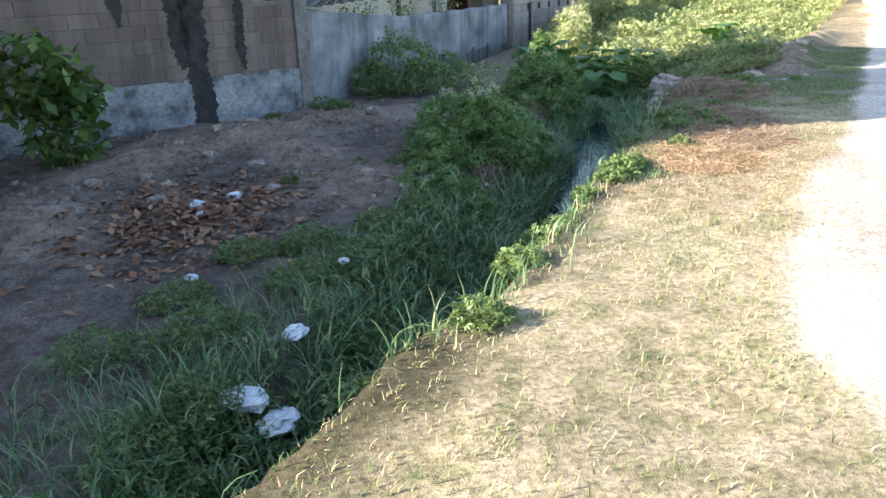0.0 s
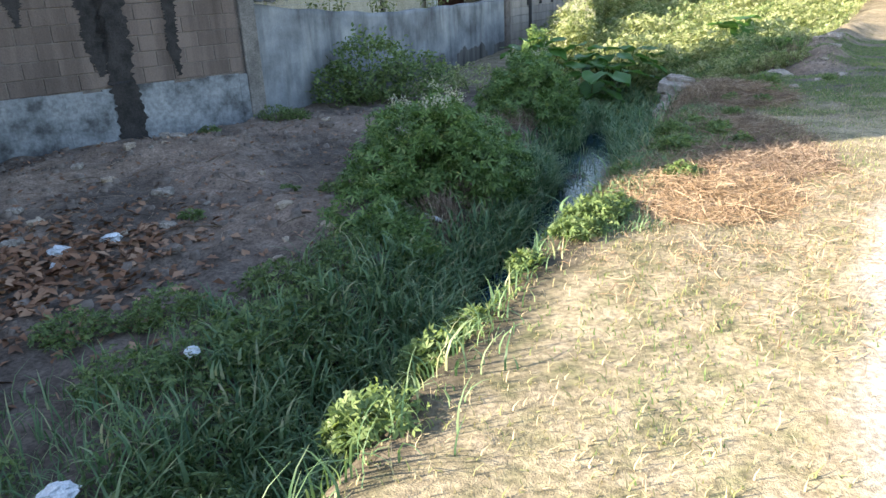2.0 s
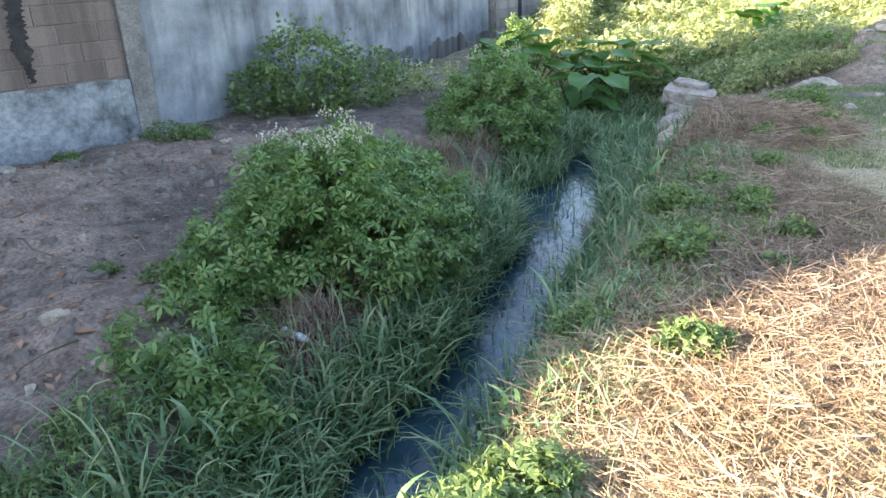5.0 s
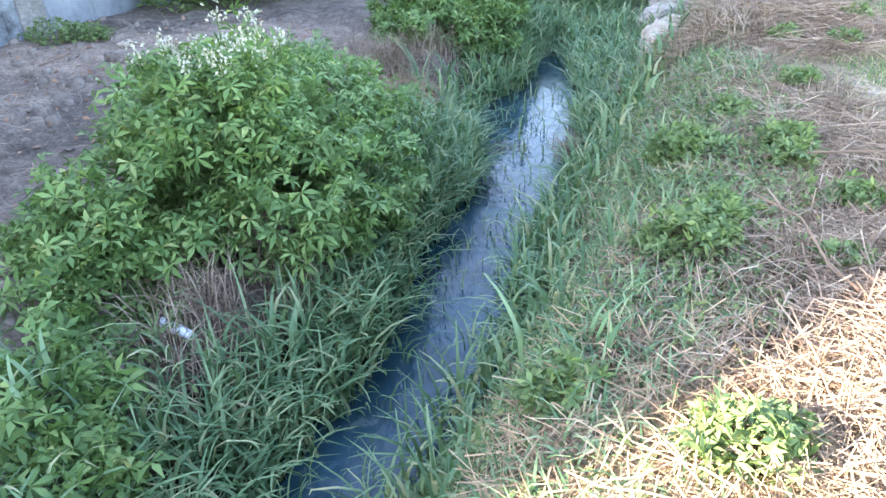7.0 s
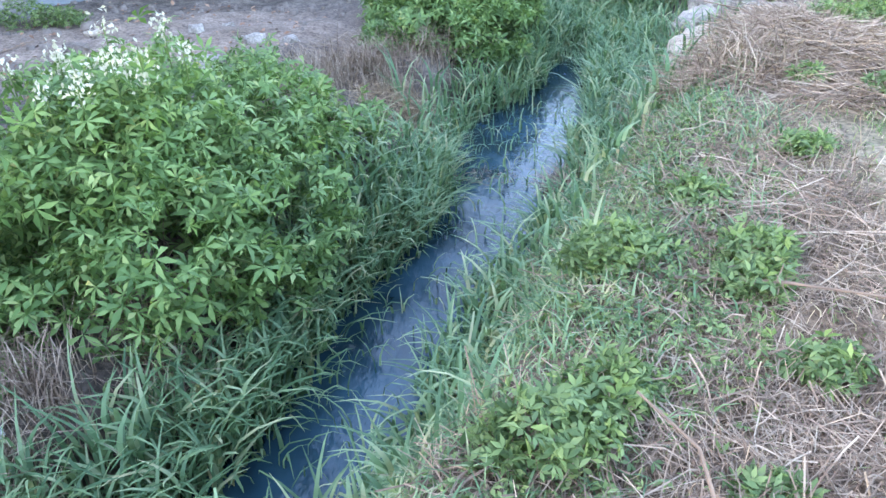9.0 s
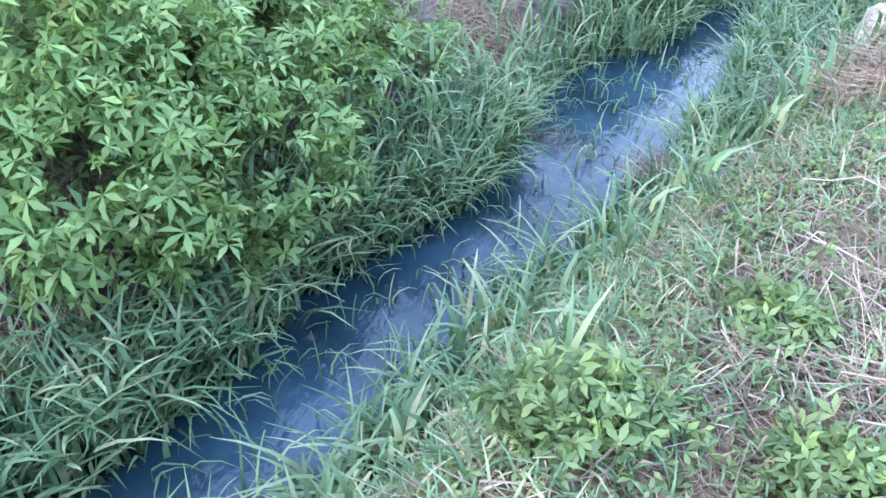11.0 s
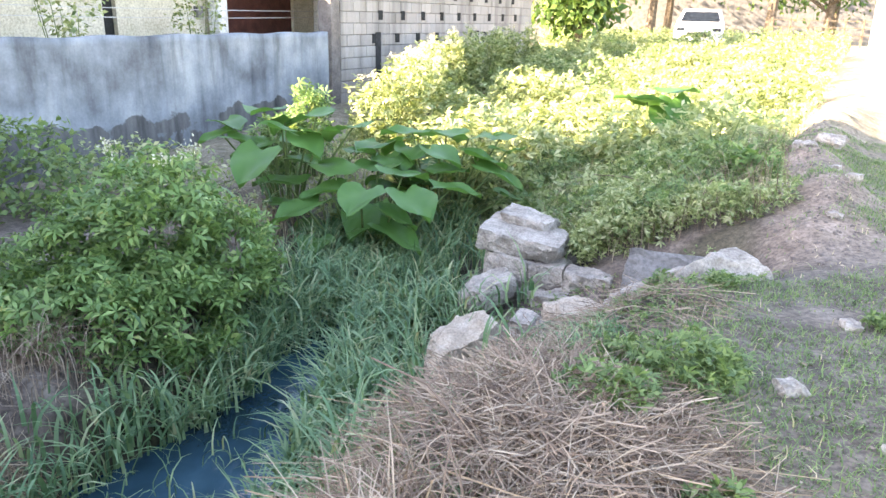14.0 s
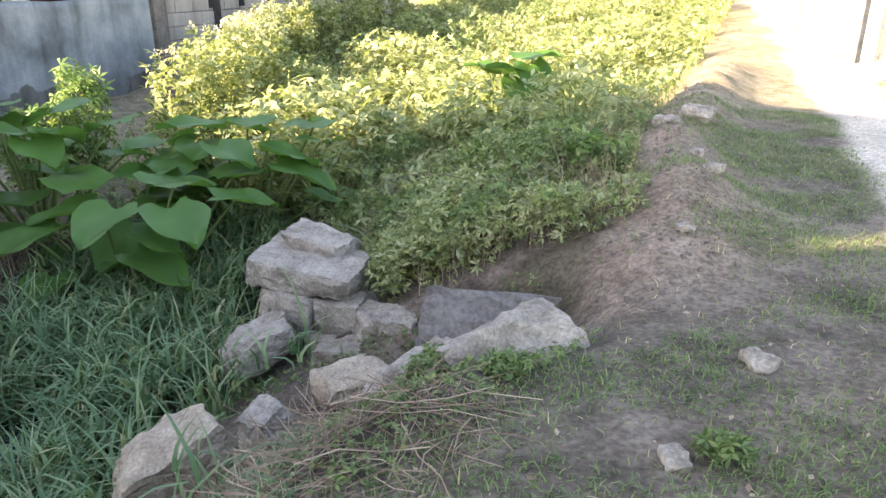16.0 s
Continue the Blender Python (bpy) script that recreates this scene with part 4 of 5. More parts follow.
leafy("bush", [(0.9, 16.6, -0.6, 0.7, 0.7, 0.35), (0.2, 17.0, -0.6, 0.7, 0.6, 0.35), (1.6, 15.6, -0.75, 0.6, 0.6, 0.3)], 3000, 0.07, OVAL, M["weed"], "low mixed weeds at the wall foot", "weeds", 8)
leafy("bush", [(2.2, 17.6, -0.2, 0.25, 0.25, 0.55), (1.9, 17.2, -0.4, 0.3, 0.3, 0.4)], 900, 0.10, PALM, M["bush"], "slender upright weed beside the wall", "bush", 8)
# pale weed leaves on this mound put sunlight into its colour
leafy("bush", [(5.2, 14.55, -0.46, 0.36, 0.32, 0.3), (4.95, 14.4, -0.58, 0.26, 0.24, 0.22), (5.55, 14.5, -0.55, 0.32, 0.3, 0.22), (5.45, 14.95, -0.4, 0.4, 0.35, 0.26)], 3600, 0.05, TRIPLE, M["weed"], "herb mound behind a slab, sunlit look put into paler leaves", "bush", 8)
leafy("bush", [(6.28, 14.95, -0.14, 0.26, 0.26, 0.24), (6.18, 14.8, -0.3, 0.24, 0.22, 0.2)], 650, 0.1, TRIPLE, M["bush"], "dark green broad-leaved weed at the track side", "bush", 8)
for x, y, r, n in ((0.15, 3.05, 0.13, 260), (0.42, 3.85, 0.15, 340), (-0.38, 2.62, 0.12, 220), (1.02, 5.2, 0.08, 130), (1.45, 5.85, 0.16, 460), (1.58, 6.05, 0.13, 280), (1.32, 5.6, 0.12, 240), (0.62, 4.4, 0.15, 360), (0.75, 4.65, 0.1, 200), (1.87, 7.0, 0.09, 170), (2.21, 6.77, 0.12, 260), (2.36, 7.66, 0.14, 300), (2.5, 7.82, 0.11, 200), (2.97, 8.33, 0.1, 170), (3.04, 7.97, 0.09, 150), (2.8, 7.55, 0.07, 110), (2.58, 8.45, 0.13, 280), (2.92, 8.87, 0.1, 170), (3.02, 8.5, 0.11, 190), (4.5, 11.33, 0.19, 420), (4.12, 11.05, 0.15, 260), (4.3, 11.5, 0.1, 150), (4.9, 12.66, 0.13, 300), (5.1, 12.5, 0.08, 130), (5.6, 11.9, 0.07, 90), (4.0, 10.0, 0.09, 120), (3.7, 10.15, 0.1, 140), (4.3, 10.5, 0.1, 130), (3.42, 9.3, 0.1, 130), (-1.3, 6.2, 0.24, 420), (-0.7, 6.75, 0.22, 380), (-1.2, 5.35, 0.26, 420), (-1.85, 6.0, 0.22, 340), (-1.7, 4.4, 0.28, 420), (-2.1, 5.0, 0.24, 360), (-1.5, 3.6, 0.28, 420), (-2.3, 4.1, 0.26, 300), (-0.25, 6.9, 0.22, 300), (-0.6, 4.6, 0.22, 260), (-0.3, 7.3, 0.2, 260), (-0.65, 8.9, 0.13, 150), (-1.15, 9.1, 0.1, 110), (-2.2, 12.9, 0.26, 360), (-1.9, 13.0, 0.18, 200), (-2.9, 11.9, 0.12, 120), (-1.9, 8.3, 0.1, 110)):
    z = float(height(x, y))
    leafy("herb", [(x, y, z + r * 0.4, r * 1.05, r, r * 0.6), (x + r * 0.7, y + r * 0.35, z + r * 0.25, r * 0.7, r * 0.6, r * 0.4), (x - r * 0.7, y - r * 0.2, z + r * 0.25, r * 0.6, r * 0.5, r * 0.4)], int(n * 1.9), 0.036, TRIPLE, M["herb"], "small green herb tuft on the ditch bank", "weed", 4, "bank herbs")
TL = [(0.0, -0.55, 0.72, 0.44, 250, 28), (0.45, -0.45, 0.68, 0.48, 300, 32), (-0.5, -0.45, 0.6, 0.46, 215, 22), (-0.3, 0.1, 0.85, 0.5, 120, -38), (0.35, 0.15, 0.8, 0.5, 40, 12), (0.8, 0.0, 0.7, 0.44, 10, 10), (-0.75, 0.1, 0.72, 0.46, 170, -15), (0.1, 0.55, 0.8, 0.5, 80, -20), (0.75, 0.5, 0.78, 0.42, 30, -25), (-0.3, -0.15, 0.7, 0.42, 200, 5)]
taro(3.0, 15.6, fuller(TL, 12, 1), "clump of broad heart-shaped taro leaves in the ditch")
taro(3.7, 16.5, fuller([(a * 0.9, b * 0.8, c + 0.05, d * 0.95, e + 70, f) for a, b, c, d, e, f in TL], 10, 2), "clump of broad heart-shaped taro leaves in the ditch")
taro(2.2, 16.2, fuller([(a * 0.8, b * 0.7, c - 0.05, d * 0.9, e + 140, f) for a, b, c, d, e, f in TL[:7]], 8, 3), "clump of broad heart-shaped taro leaves in the ditch")
taro(6.5, 18.3, [(-0.15, -0.12, 0.85, 0.55, 235, -45), (0.25, 0.0, 0.98, 0.5, 15, -20), (0.22, -0.15, 0.8, 0.48, 280, 60), (-0.2, 0.15, 0.85, 0.42, 160, -30), (0.05, -0.25, 0.7, 0.42, 250, 40)], "sunlit broad-leaved plant with drooping leaves")

# ---- grasses ----
def ditch_points(count, spread, tuft):
    """Points along both sides of the stream, gathered in tufts."""
    y = rng.uniform(2.0, 16.5, count)
    x = stream_x(y) + rng.normal(0, 1, count) * spread - 0.12
    d = x - stream_x(y)
    start = np.interp(y, [2, 6, 8], [0.6, 0.7, 1.0])
    right = np.interp(y, [6.5, 8, 9.5, 10.6, 11.5], [0.15, 0.5, 0.65, 0.6, 1.0])
    left = np.where(d < -np.interp(y, [7, 8, 9, 10.5, 11.2, 12, 13], [1.6, 0.75, 0.6, 0.85, 0.75, 0.5, 0.45]), 0.06, 1.0) * np.interp(y, [11.0, 11.6, 12.6, 13.2], [1.0, 0.4, 0.35, 0.9])
    thin = start * np.where(d > 0, right, left)
    open_water = np.interp(y, [6, 8, 10, 11, 11.8, 12.3, 12.7, 13.5, 14.2], [0.16, 0.24, 0.30, 0.40, 0.46, 0.42, 0.24, 0.22, 0.0])
    k = (np.abs(d) > open_water) & (x < bank_x(y) - 0.1) & (rng.uniform(0, 1, count) < thin)
    x, y = np.repeat(x[k], tuft), np.repeat(y[k], tuft)
    return x + rng.normal(0, 0.035, len(x)), y + rng.normal(0, 0.035, len(y))


x, y = ditch_points(2600, 0.5, 9)
low = np.interp(y, [2, 7, 9, 13, 15], [0.7, 0.75, 0.95, 1.0, 1.15]) * np.where((x > stream_x(y)) & (y < 10), 0.5, 1.0)
grass("ditch_grass", x, y, rng.uniform(0.24, 0.6, len(x)) * low, rng.uniform(0.011, 0.025, len(x)), rng.uniform(0.4, 1.6, len(x)), M["reed"], "long arching green grass along the ditch", 4)
x, y = ditch_points(2600, 0.45, 7)
low = np.interp(y, [2, 7, 9, 13, 15], [0.6, 0.75, 1.0, 1.0, 1.15]) * np.where((x > stream_x(y)) & (y < 10), 0.6, 1.0)
grass("ditch_grass_leaves", x, y, rng.uniform(0.14, 0.3, len(x)) * low, rng.uniform(0.014, 0.026, len(x)), rng.uniform(1.2, 2.4, len(x)), M["reed"], "broad drooping grass leaves over the stream edge", 4, rng.uniform(0.03, 0.3, len(x)) * low)
for cx, cy, r, n in ((1.1, 12.2, 0.35, 700), (1.5, 12.6, 0.25, 450), (0.7, 11.8, 0.3, 450), (3.15, 11.9, 0.25, 350), (2.1, 13.1, 0.2, 260), (3.45, 12.5, 0.2, 240), (1.75, 14.6, 0.3, 400), (3.4, 10.4, 0.25, 260), (2.0, 15.3, 0.4, 500), (5.0, 15.9, 0.6, 900), (5.8, 15.5, 0.4, 500), (0.9, 10.9, 0.3, 300), (1.0, 9.35, 0.18, 260), (0.85, 8.75, 0.2, 260), (0.5, 8.1, 0.2, 200), (0.45, 8.45, 0.22, 420), (0.65, 9.0, 0.2, 300)):
    x, y = cx + rng.normal(0, r * 0.6, n), cy + rng.normal(0, r * 0.6, n)
    grass("dry_grass", x, y, rng.uniform(0.12, 0.36, n), rng.uniform(0.003, 0.007, n), rng.uniform(0.3, 1.8, n), M["straw"], "withered straw-coloured grass tuft on the bank", 3)
x, y = scatter(11000, -3.4, 0.6, 2.0, 8.0)
x, y = keep(x, y, (x < stream_x(y) - 0.2) * (1 - smooth(1.0, np.interp(y, [3, 5, 7], [3.2, 2.4, 1.7]), stream_x(y) - x)))
grass("bank_grass", x, y, rng.uniform(0.12, 0.32, len(x)), rng.uniform(0.006, 0.013, len(x)), rng.uniform(0.4, 1.6, len(x)), M["reed"], "green grass on the far bank of the ditch", 3)
y = rng.uniform(1.6, 7.4, 1100)
x = bank_x(y) + rng.normal(-0.08, 0.12, 1100)
grass("bank_lip_grass", x, y, rng.uniform(0.05, 0.26, 1100) * np.interp(y, [1.6, 3.5, 5, 7], [1.2, 1.1, 0.7, 0.5]), rng.uniform(0.005, 0.011, 1100), rng.uniform(0.4, 1.9, 1100), M["reed"], "bright long grass blades along the bank lip", 4)
x, y = scatter(150000, 0.8, 5.6, 2.5, 14.0)
x, y = keep(x, y, (x > stream_x(y) + 0.25) * (x < bank_x(y) + np.interp(y, [6, 7.5, 9, 11], [0.05, 0.5, 0.45, 0.2])) * np.clip(0.45 + 1.3 * wave(x, y, 3.4, 61), 0.03, 1) * np.interp(y, [5, 7, 13, 14], [0.5, 1, 1, 0.4]))
v, f = leaf_cloud(np.stack([x, y, height(x, y) + rng.uniform(0.004, 0.05, len(x))], 1), rng.uniform(0.012, 0.032, len(x)), TRIPLE, 0.5)
tagged(np_object("ground_cover", v, f, M["herb"]), "low green creeping herbs on the ditch side", "ground cover", kind="stuff")
x, y = scatter(60000, -3.2, 0.4, 2.0, 8.6)
d = stream_x(y) - x
k = rng.uniform(0, 1, len(x)) < smooth(0.3, 0.6, d) * (1 - smooth(0.9, np.interp(y, [2, 5, 7, 8.6], [2.8, 2.0, 1.5, 1.3]), d)) * np.clip(0.2 + 1.4 * wave(x, y, 3.0, 65), 0, 0.9)
x, y = x[k], y[k]
v, f = leaf_cloud(np.stack([x, y, height(x, y) + rng.uniform(0.03, 1, len(x)) * (0.1 + 0.14 * np.clip(0.5 + wave(x, y, 4.0, 66), 0, 1))], 1), rng.uniform(0.03, 0.065, len(x)), TRIPLE, 0.6)
tagged(np_object("far_bank_herbs", v, f, M["herb"]), "low dark green leafy herbs carpeting the far bank", "ground cover", kind="stuff")
x, y = scatter(90000, 1.0, 4.4, 5.6, 13.0)
x, y = keep(x, y, (x > stream_x(y) + 0.3) * (1 - smooth(-0.1, 0.5, x - bank_x(y) + 0.3 * wave(x, y, 4.0, 67))) * np.clip(0.5 + 1.1 * wave(x, y, 4.2, 68), 0.08, 1))
grass("bank_turf", x, y, rng.uniform(0.03, 0.12, len(x)), rng.uniform(0.004, 0.010, len(x)), rng.uniform(0.6, 2.2, len(x)), M["reed"], "short creeping green grass on the ditch side", 3)
x, y = scatter(30000, 4.5, 7.4, 13.7, 18.0)
x, y = keep(x, y, (x < bank_x(y) + 0.1) * (1 - 0.7 * smooth(-0.3, 0.1, x - bank_x(y))) * (np.hypot(x - 4.5, y - 14.3) > 0.5) * (y > 14.15 - 0.25 * (x - 5.0)))
hh = (0.16 + 0.26 * np.clip(0.5 + wave(x, y, 3.0, 69), 0, 1)) * np.interp(bank_x(y) - x, [0, 0.6], [0.35, 1.0])
v, f = leaf_cloud(np.stack([x, y, height(x, y) + hh * rng.uniform(0.05, 1, len(x))], 1), rng.uniform(0.025, 0.06, len(x)), TRIPLE, 0.7)
tagged(np_object("pit_weeds", v, f, M["weed"]), "mixed yellow-green weeds behind the stones", "weeds", kind="stuff")
k = wave(x, y, 4.0, 91) + rng.normal(0, 0.12, len(x)) > 0.02
v, f = leaf_cloud(np.stack([x[k], y[k], height(x[k], y[k]) + hh[k] * rng.uniform(0.3, 1.25, k.sum())], 1), rng.uniform(0.03, 0.07, k.sum()), TRIPLE, 0.7)
tagged(np_object("pit_herbs", v, f, M["herb"]), "darker green herbs among the yellow weeds", "weeds", kind="stuff")
k = rng.uniform(0, 1, len(x)) < 0.2
x, y = x[k], y[k]
grass("pit_dry_grass", x, y, rng.uniform(0.15, 0.5, len(x)), rng.uniform(0.002, 0.005, len(x)), rng.uniform(0.2, 1.4, len(x)), M["straw"], "thin withered stems among the weeds", 3)
x, y = scatter(150000, -1.2, 8.5, 1.5, 17.0)
x, y = keep(x, y, smooth(-0.15, 0.15, x - bank_x(y)) * (1 - road_mask(x, y)) * np.clip(0.62 + 0.6 * wave(x, y, 3.2, 12), 0.05, 1) * np.interp(y, [9, 11.5], [1, 0.12]) * (1 - smooth(6.5, 8.5, x) * (y < 13)))
grass("lawn", x, y, rng.uniform(0.02, 0.06, len(x)), rng.uniform(0.003, 0.006, len(x)), rng.uniform(0.3, 1.9, len(x)), M["turf"], "short sun-dried turf beside the track", 2)
x, y = scatter(130000, -1.2, 9.5, 1.5, 17.0)
x, y = keep(x, y, smooth(-0.15, 0.15, x - bank_x(y)) * (1 - road_mask(x, y)) * smooth(-0.02, 0.4, wave(x, y, 4.5, 41) + 0.6 * wave(x, y, 1.7, 42)) * np.interp(y, [9, 12], [0.9, 0.75]))
grass("lawn_green", x, y, rng.uniform(0.015, 0.055, len(x)), rng.uniform(0.003, 0.007, len(x)), rng.uniform(0.3, 1.9, len(x)), M["herb"], "patches of short green grass in the turf", 2)
x, y = scatter(250000, 3.8, 9.5, 9.2, 17.5)
x, y = keep(x, y, smooth(-0.1, 0.25, x - bank_x(y)) * (1 - road_mask(x, y)) * smooth(-0.45, 0.15, wave(x, y, 3.8, 71) + 0.5 * wave(x, y, 1.2, 72) - 0.5 * np.exp(-(((x - bank_x(y) - 0.3) / 0.4) ** 2)) * (y > 12.6)))
grass("trackside_grass", x, y, rng.uniform(0.012, 0.055, len(x)), rng.uniform(0.0025, 0.006, len(x)), rng.uniform(0.5, 2.2, len(x)), M["herb"], "thin low green grass on trodden earth", 2)
x, y = scatter(1500, 3.8, 9.0, 9.5, 16.5)
x, y = keep(x, y, (x > bank_x(y)) * 1.0)
v, f = leaf_cloud(np.stack([x, y, height(x, y) + 0.006], 1), rng.uniform(0.01, 0.035, len(x)), OVAL, 0.3)
tagged(np_object("dead_leaf_chips", v, f, M["straw"]), "dead leaf chips and grit on trodden earth", "leaf litter", kind="stuff")
x, y = scatter(26000, 1.2, 22, 15.6, 40)
x, y = keep(x, y, (x < bank_x(y) - 0.2) * (x > np.interp(y, [15, 23, 31, 40], [2.0, 2.6, 7.0, 9.0])) * np.interp(y, [15, 20, 40], [1, 1, 0.6]))
grass("field_grass", x, y, rng.uniform(0.2, 0.55, len(x)), rng.uniform(0.008, 0.02, len(x)), rng.uniform(0.3, 1.5, len(x)), M["weed"], "tall sunlit grass in the weedy field", 3)
x, y = scatter(60000, 1.5, 24, 15.6, 42)
x, y = keep(x, y, (x < bank_x(y) - 0.15) * (x > np.interp(y, [15, 23, 31, 40], [2.3, 2.4, 6.8, 8.6])))
hh = 1.35 * np.clip(0.42 + 0.4 * wave(x, y, 1.3, 21), 0.1, 1) * np.interp(y, [15, 19, 26, 42], [0.45, 0.75, 0.8, 0.9])
v, f = leaf_cloud(np.stack([x, y, height(x, y) + hh * rng.uniform(0.15, 1, len(x)) ** 0.6], 1), rng.uniform(0.05, 0.12, len(x)), TRIPLE, 0.7)
tagged(np_object("field_weeds", v, f, M["weed"]), "dense bright yellow-green weeds filling the field", "weeds", kind="stuff")
k = wave(x, y, 1.6, 92) + rng.normal(0, 0.15, len(x)) > 0.08
v, f = leaf_cloud(np.stack([x[k], y[k], height(x[k], y[k]) + hh[k] * rng.uniform(0.3, 1.15, k.sum())], 1), rng.uniform(0.05, 0.12, k.sum()), TRIPLE, 0.7)
tagged(np_object("field_herbs", v, f, M["herb"]), "patches of greener herbs in the weedy field", "weeds", kind="stuff")
for i in range(46):
    yy = 16.8 + 16 * (i / 46) ** 1.3
    lo, hi = float(np.interp(yy, [15, 23, 31], [3.6, 3.8, 7.6])), float(bank_x(yy)) - 0.6
    xx = lo + (hi - lo) * rng.uniform()
    z, r = float(height(xx, yy)), rng.uniform(0.4, 0.8)
    leafy("weed_mound", [(xx, yy, z + r * 0.5, r, r, r * 0.75), (xx + r * 0.7, yy + 0.2, z + r * 0.35, r * 0.7, r * 0.6, r * 0.5), (xx - r * 0.6, yy, z + r * 0.4, r * 0.5, r * 0.6, r * 0.6)], 520, 0.11, TRIPLE, M["weed"], "bushy sunlit weed mound in the field", "weed", 5, "field weed mounds")
for i in range(16):
    yy = 18.6 + i * 0.55
    xx = float(np.interp(yy, [18, 23, 31], [2.2, 2.9, 7.0])) + 0.5 + 0.5 * rng.uniform()
    z = float(height(xx, yy))
    leafy("flowering_weed", [(xx, yy, z + 0.6, 0.45, 0.45, 0.55), (xx + 0.2, yy, z + 0.9, 0.25, 0.25, 0.4)], 420, 0.1, TRIPLE, M["weed"], "tall sunlit weed with pale flower heads", "weed", 6, "flowering weeds", heads=7)

# ---- dry straw, brush and fallen leaves ----
def straw(name, cx, cy, rx, ry, n, label, long=(0.15, 0.5), high=0.12, mat="straw"):
    a, r = rng.uniform(0, 6.283, n), rng.uniform(0, 1, n) ** 0.6
    x, y = cx + np.cos(a) * r * rx, cy + np.sin(a) * r * ry
    L, h = rng.uniform(*long, n), rng.uniform(0, 6.283, n)
    z = height(x, y) + rng.uniform(0.0, 1, n) * high * (1 - r) + 0.012
    w = 0.0005 + 0.0013 * rng.uniform(0, 1, n) ** 2
    rows = []
    curl = rng.normal(0, 0.32, n) * L
    for k in range(4):
        s = k / 3 - 0.5
        bend = curl * (s * s - 0.1) + rng.normal(0, 0.006, n)
        px, py = x + np.cos(h) * L * s + bend * np.sin(h), y + np.sin(h) * L * s - bend * np.cos(h)
        pz = np.maximum(height(px, py) + 0.008, z + rng.normal(0, 0.012, n) + s * rng.normal(0, 0.06, n))
        o = np.stack([-np.sin(h) * w, np.cos(h) * w, w * 0.8], 1)
        p = np.stack([px, py, pz], 1)
        rows += [p - o, p + o]
    v = np.stack(rows, 1).reshape(-1, 3)
    f = (np.arange(n)[:, None, None] * 8 + np.array([[0, 1, 3, 2], [2, 3, 5, 4], [4, 5, 7, 6]])[None]).reshape(-1, 4)
    return tagged(np_object(name, v, f, M[mat]), label, "straw", kind="stuff")


straw("straw_heap", 3.85, 10.75, 0.62, 0.95, 9000, "tangled heap of cut dry straw on the bank", high=0.1)
straw("straw_heap", 2.75, 7.3, 0.7, 0.75, 3600, "brown dry brushwood and straw by the lawn", (0.1, 0.34), 0.06)
straw("straw_heap", 2.2, 6.5, 0.62, 0.8, 4200, "cut straw on the lawn's edge, sunlight put into its colour", (0.08, 0.34), 0.05, "lit_straw")
straw("straw_mat", 3.15, 8.5, 0.6, 1.5, 4200, "flattened grey-brown dead grass on the bank", (0.03, 0.14), 0.012)
straw("straw_stalks", 3.2, 8.75, 0.35, 0.45, 420, "long pale dead stalks lying on the bank", (0.25, 0.7), 0.05)
straw("straw_stalks", 3.85, 10.5, 0.6, 0.8, 420, "long pale dead stalks on a straw heap", (0.3, 0.8), 0.1, "lit_straw")
# paler straw stands for the sun patch beside the pool
straw("straw_mat", 1.5, 11.75, 0.42, 0.36, 1600, "dry grass beside the pool, a sun patch put into its colour", (0.08, 0.3), 0.16, "lit_straw")
straw("straw_litter", 3.0, 8.9, 0.7, 1.6, 1700, "loose dry straw strewn on the bank", (0.06, 0.3), 0.03)
straw("straw_litter", 4.3, 12.6, 0.8, 0.9, 1500, "loose dry straw around the stones", high=0.06)
straw("straw_litter", 1.0, 12.3, 0.5, 0.7, 800, "dry grass on the far bank edge", high=0.15)
straw("straw_litter", 2.3, 6.0, 1.2, 2.0, 3000, "dry stalks strewn on the lawn", (0.03, 0.14), 0.01, "lit_straw")
n = 1500
x, y = -2.65 + rng.normal(0, 0.62, n), 7.1 + rng.normal(0, 0.8, n)
r = np.clip(np.hypot((x + 2.65) / 1.3, (y - 7.1) / 1.6), 0, 1)
v, f = leaf_cloud(np.stack([x, y, height(x, y) + rng.uniform(0.01, 0.07, n) * (1.2 - r)], 1), rng.uniform(0.06, 0.15, n), OVAL, 0.35)
tagged(np_object("fallen_leaves", v, f, M["litter"]), "heap of brown fallen leaves on bare earth", "leaf litter", kind="stuff")
n = 2200
x, y = scatter(n, -5.5, 0.4, 6.0, 14.0)
v, f = leaf_cloud(np.stack([x, y, height(x, y) + 0.012], 1), rng.uniform(0.02, 0.08, n), OVAL, 0.3)
tagged(np_object("dirt_litter", v, f, M["litter"]), "scattered dry leaves and chips on bare earth", "leaf litter", kind="stuff")

for i, (x, y, L, turn, tilt) in enumerate(((2.78, 7.25, 0.5, 120, -22), (3.15, 8.0, 0.7, 25, -5), (-1.6, 9.3, 0.6, 150, -6), (-3.0, 9.6, 0.5, 60, -4), (2.75, 8.35, 0.7, -20, -6), (0.6, 11.9, 0.5, 100, -8), (3.9, 10.5, 0.8, 130, -8), (5.9, 15.0, 0.9, 170, -8), (-3.4, 10.3, 0.4, 20, -4))):
    bm = tube(bmesh.new(), [(0, 0, 0), (L * 0.4, 0.03, 0.01), (L * 0.7, -0.01, 0.03), (L, 0.02, 0.0)], 0.006, 0.003, 6)
    ob = part("stick", bm, M["straw"])
    ob.matrix_basis = pose(x, y, float(height(x, y)) + 0.02, 0, tilt, turn)
    tagged(ob, "thin dry broken stick on the ground", "stick", "dry sticks")


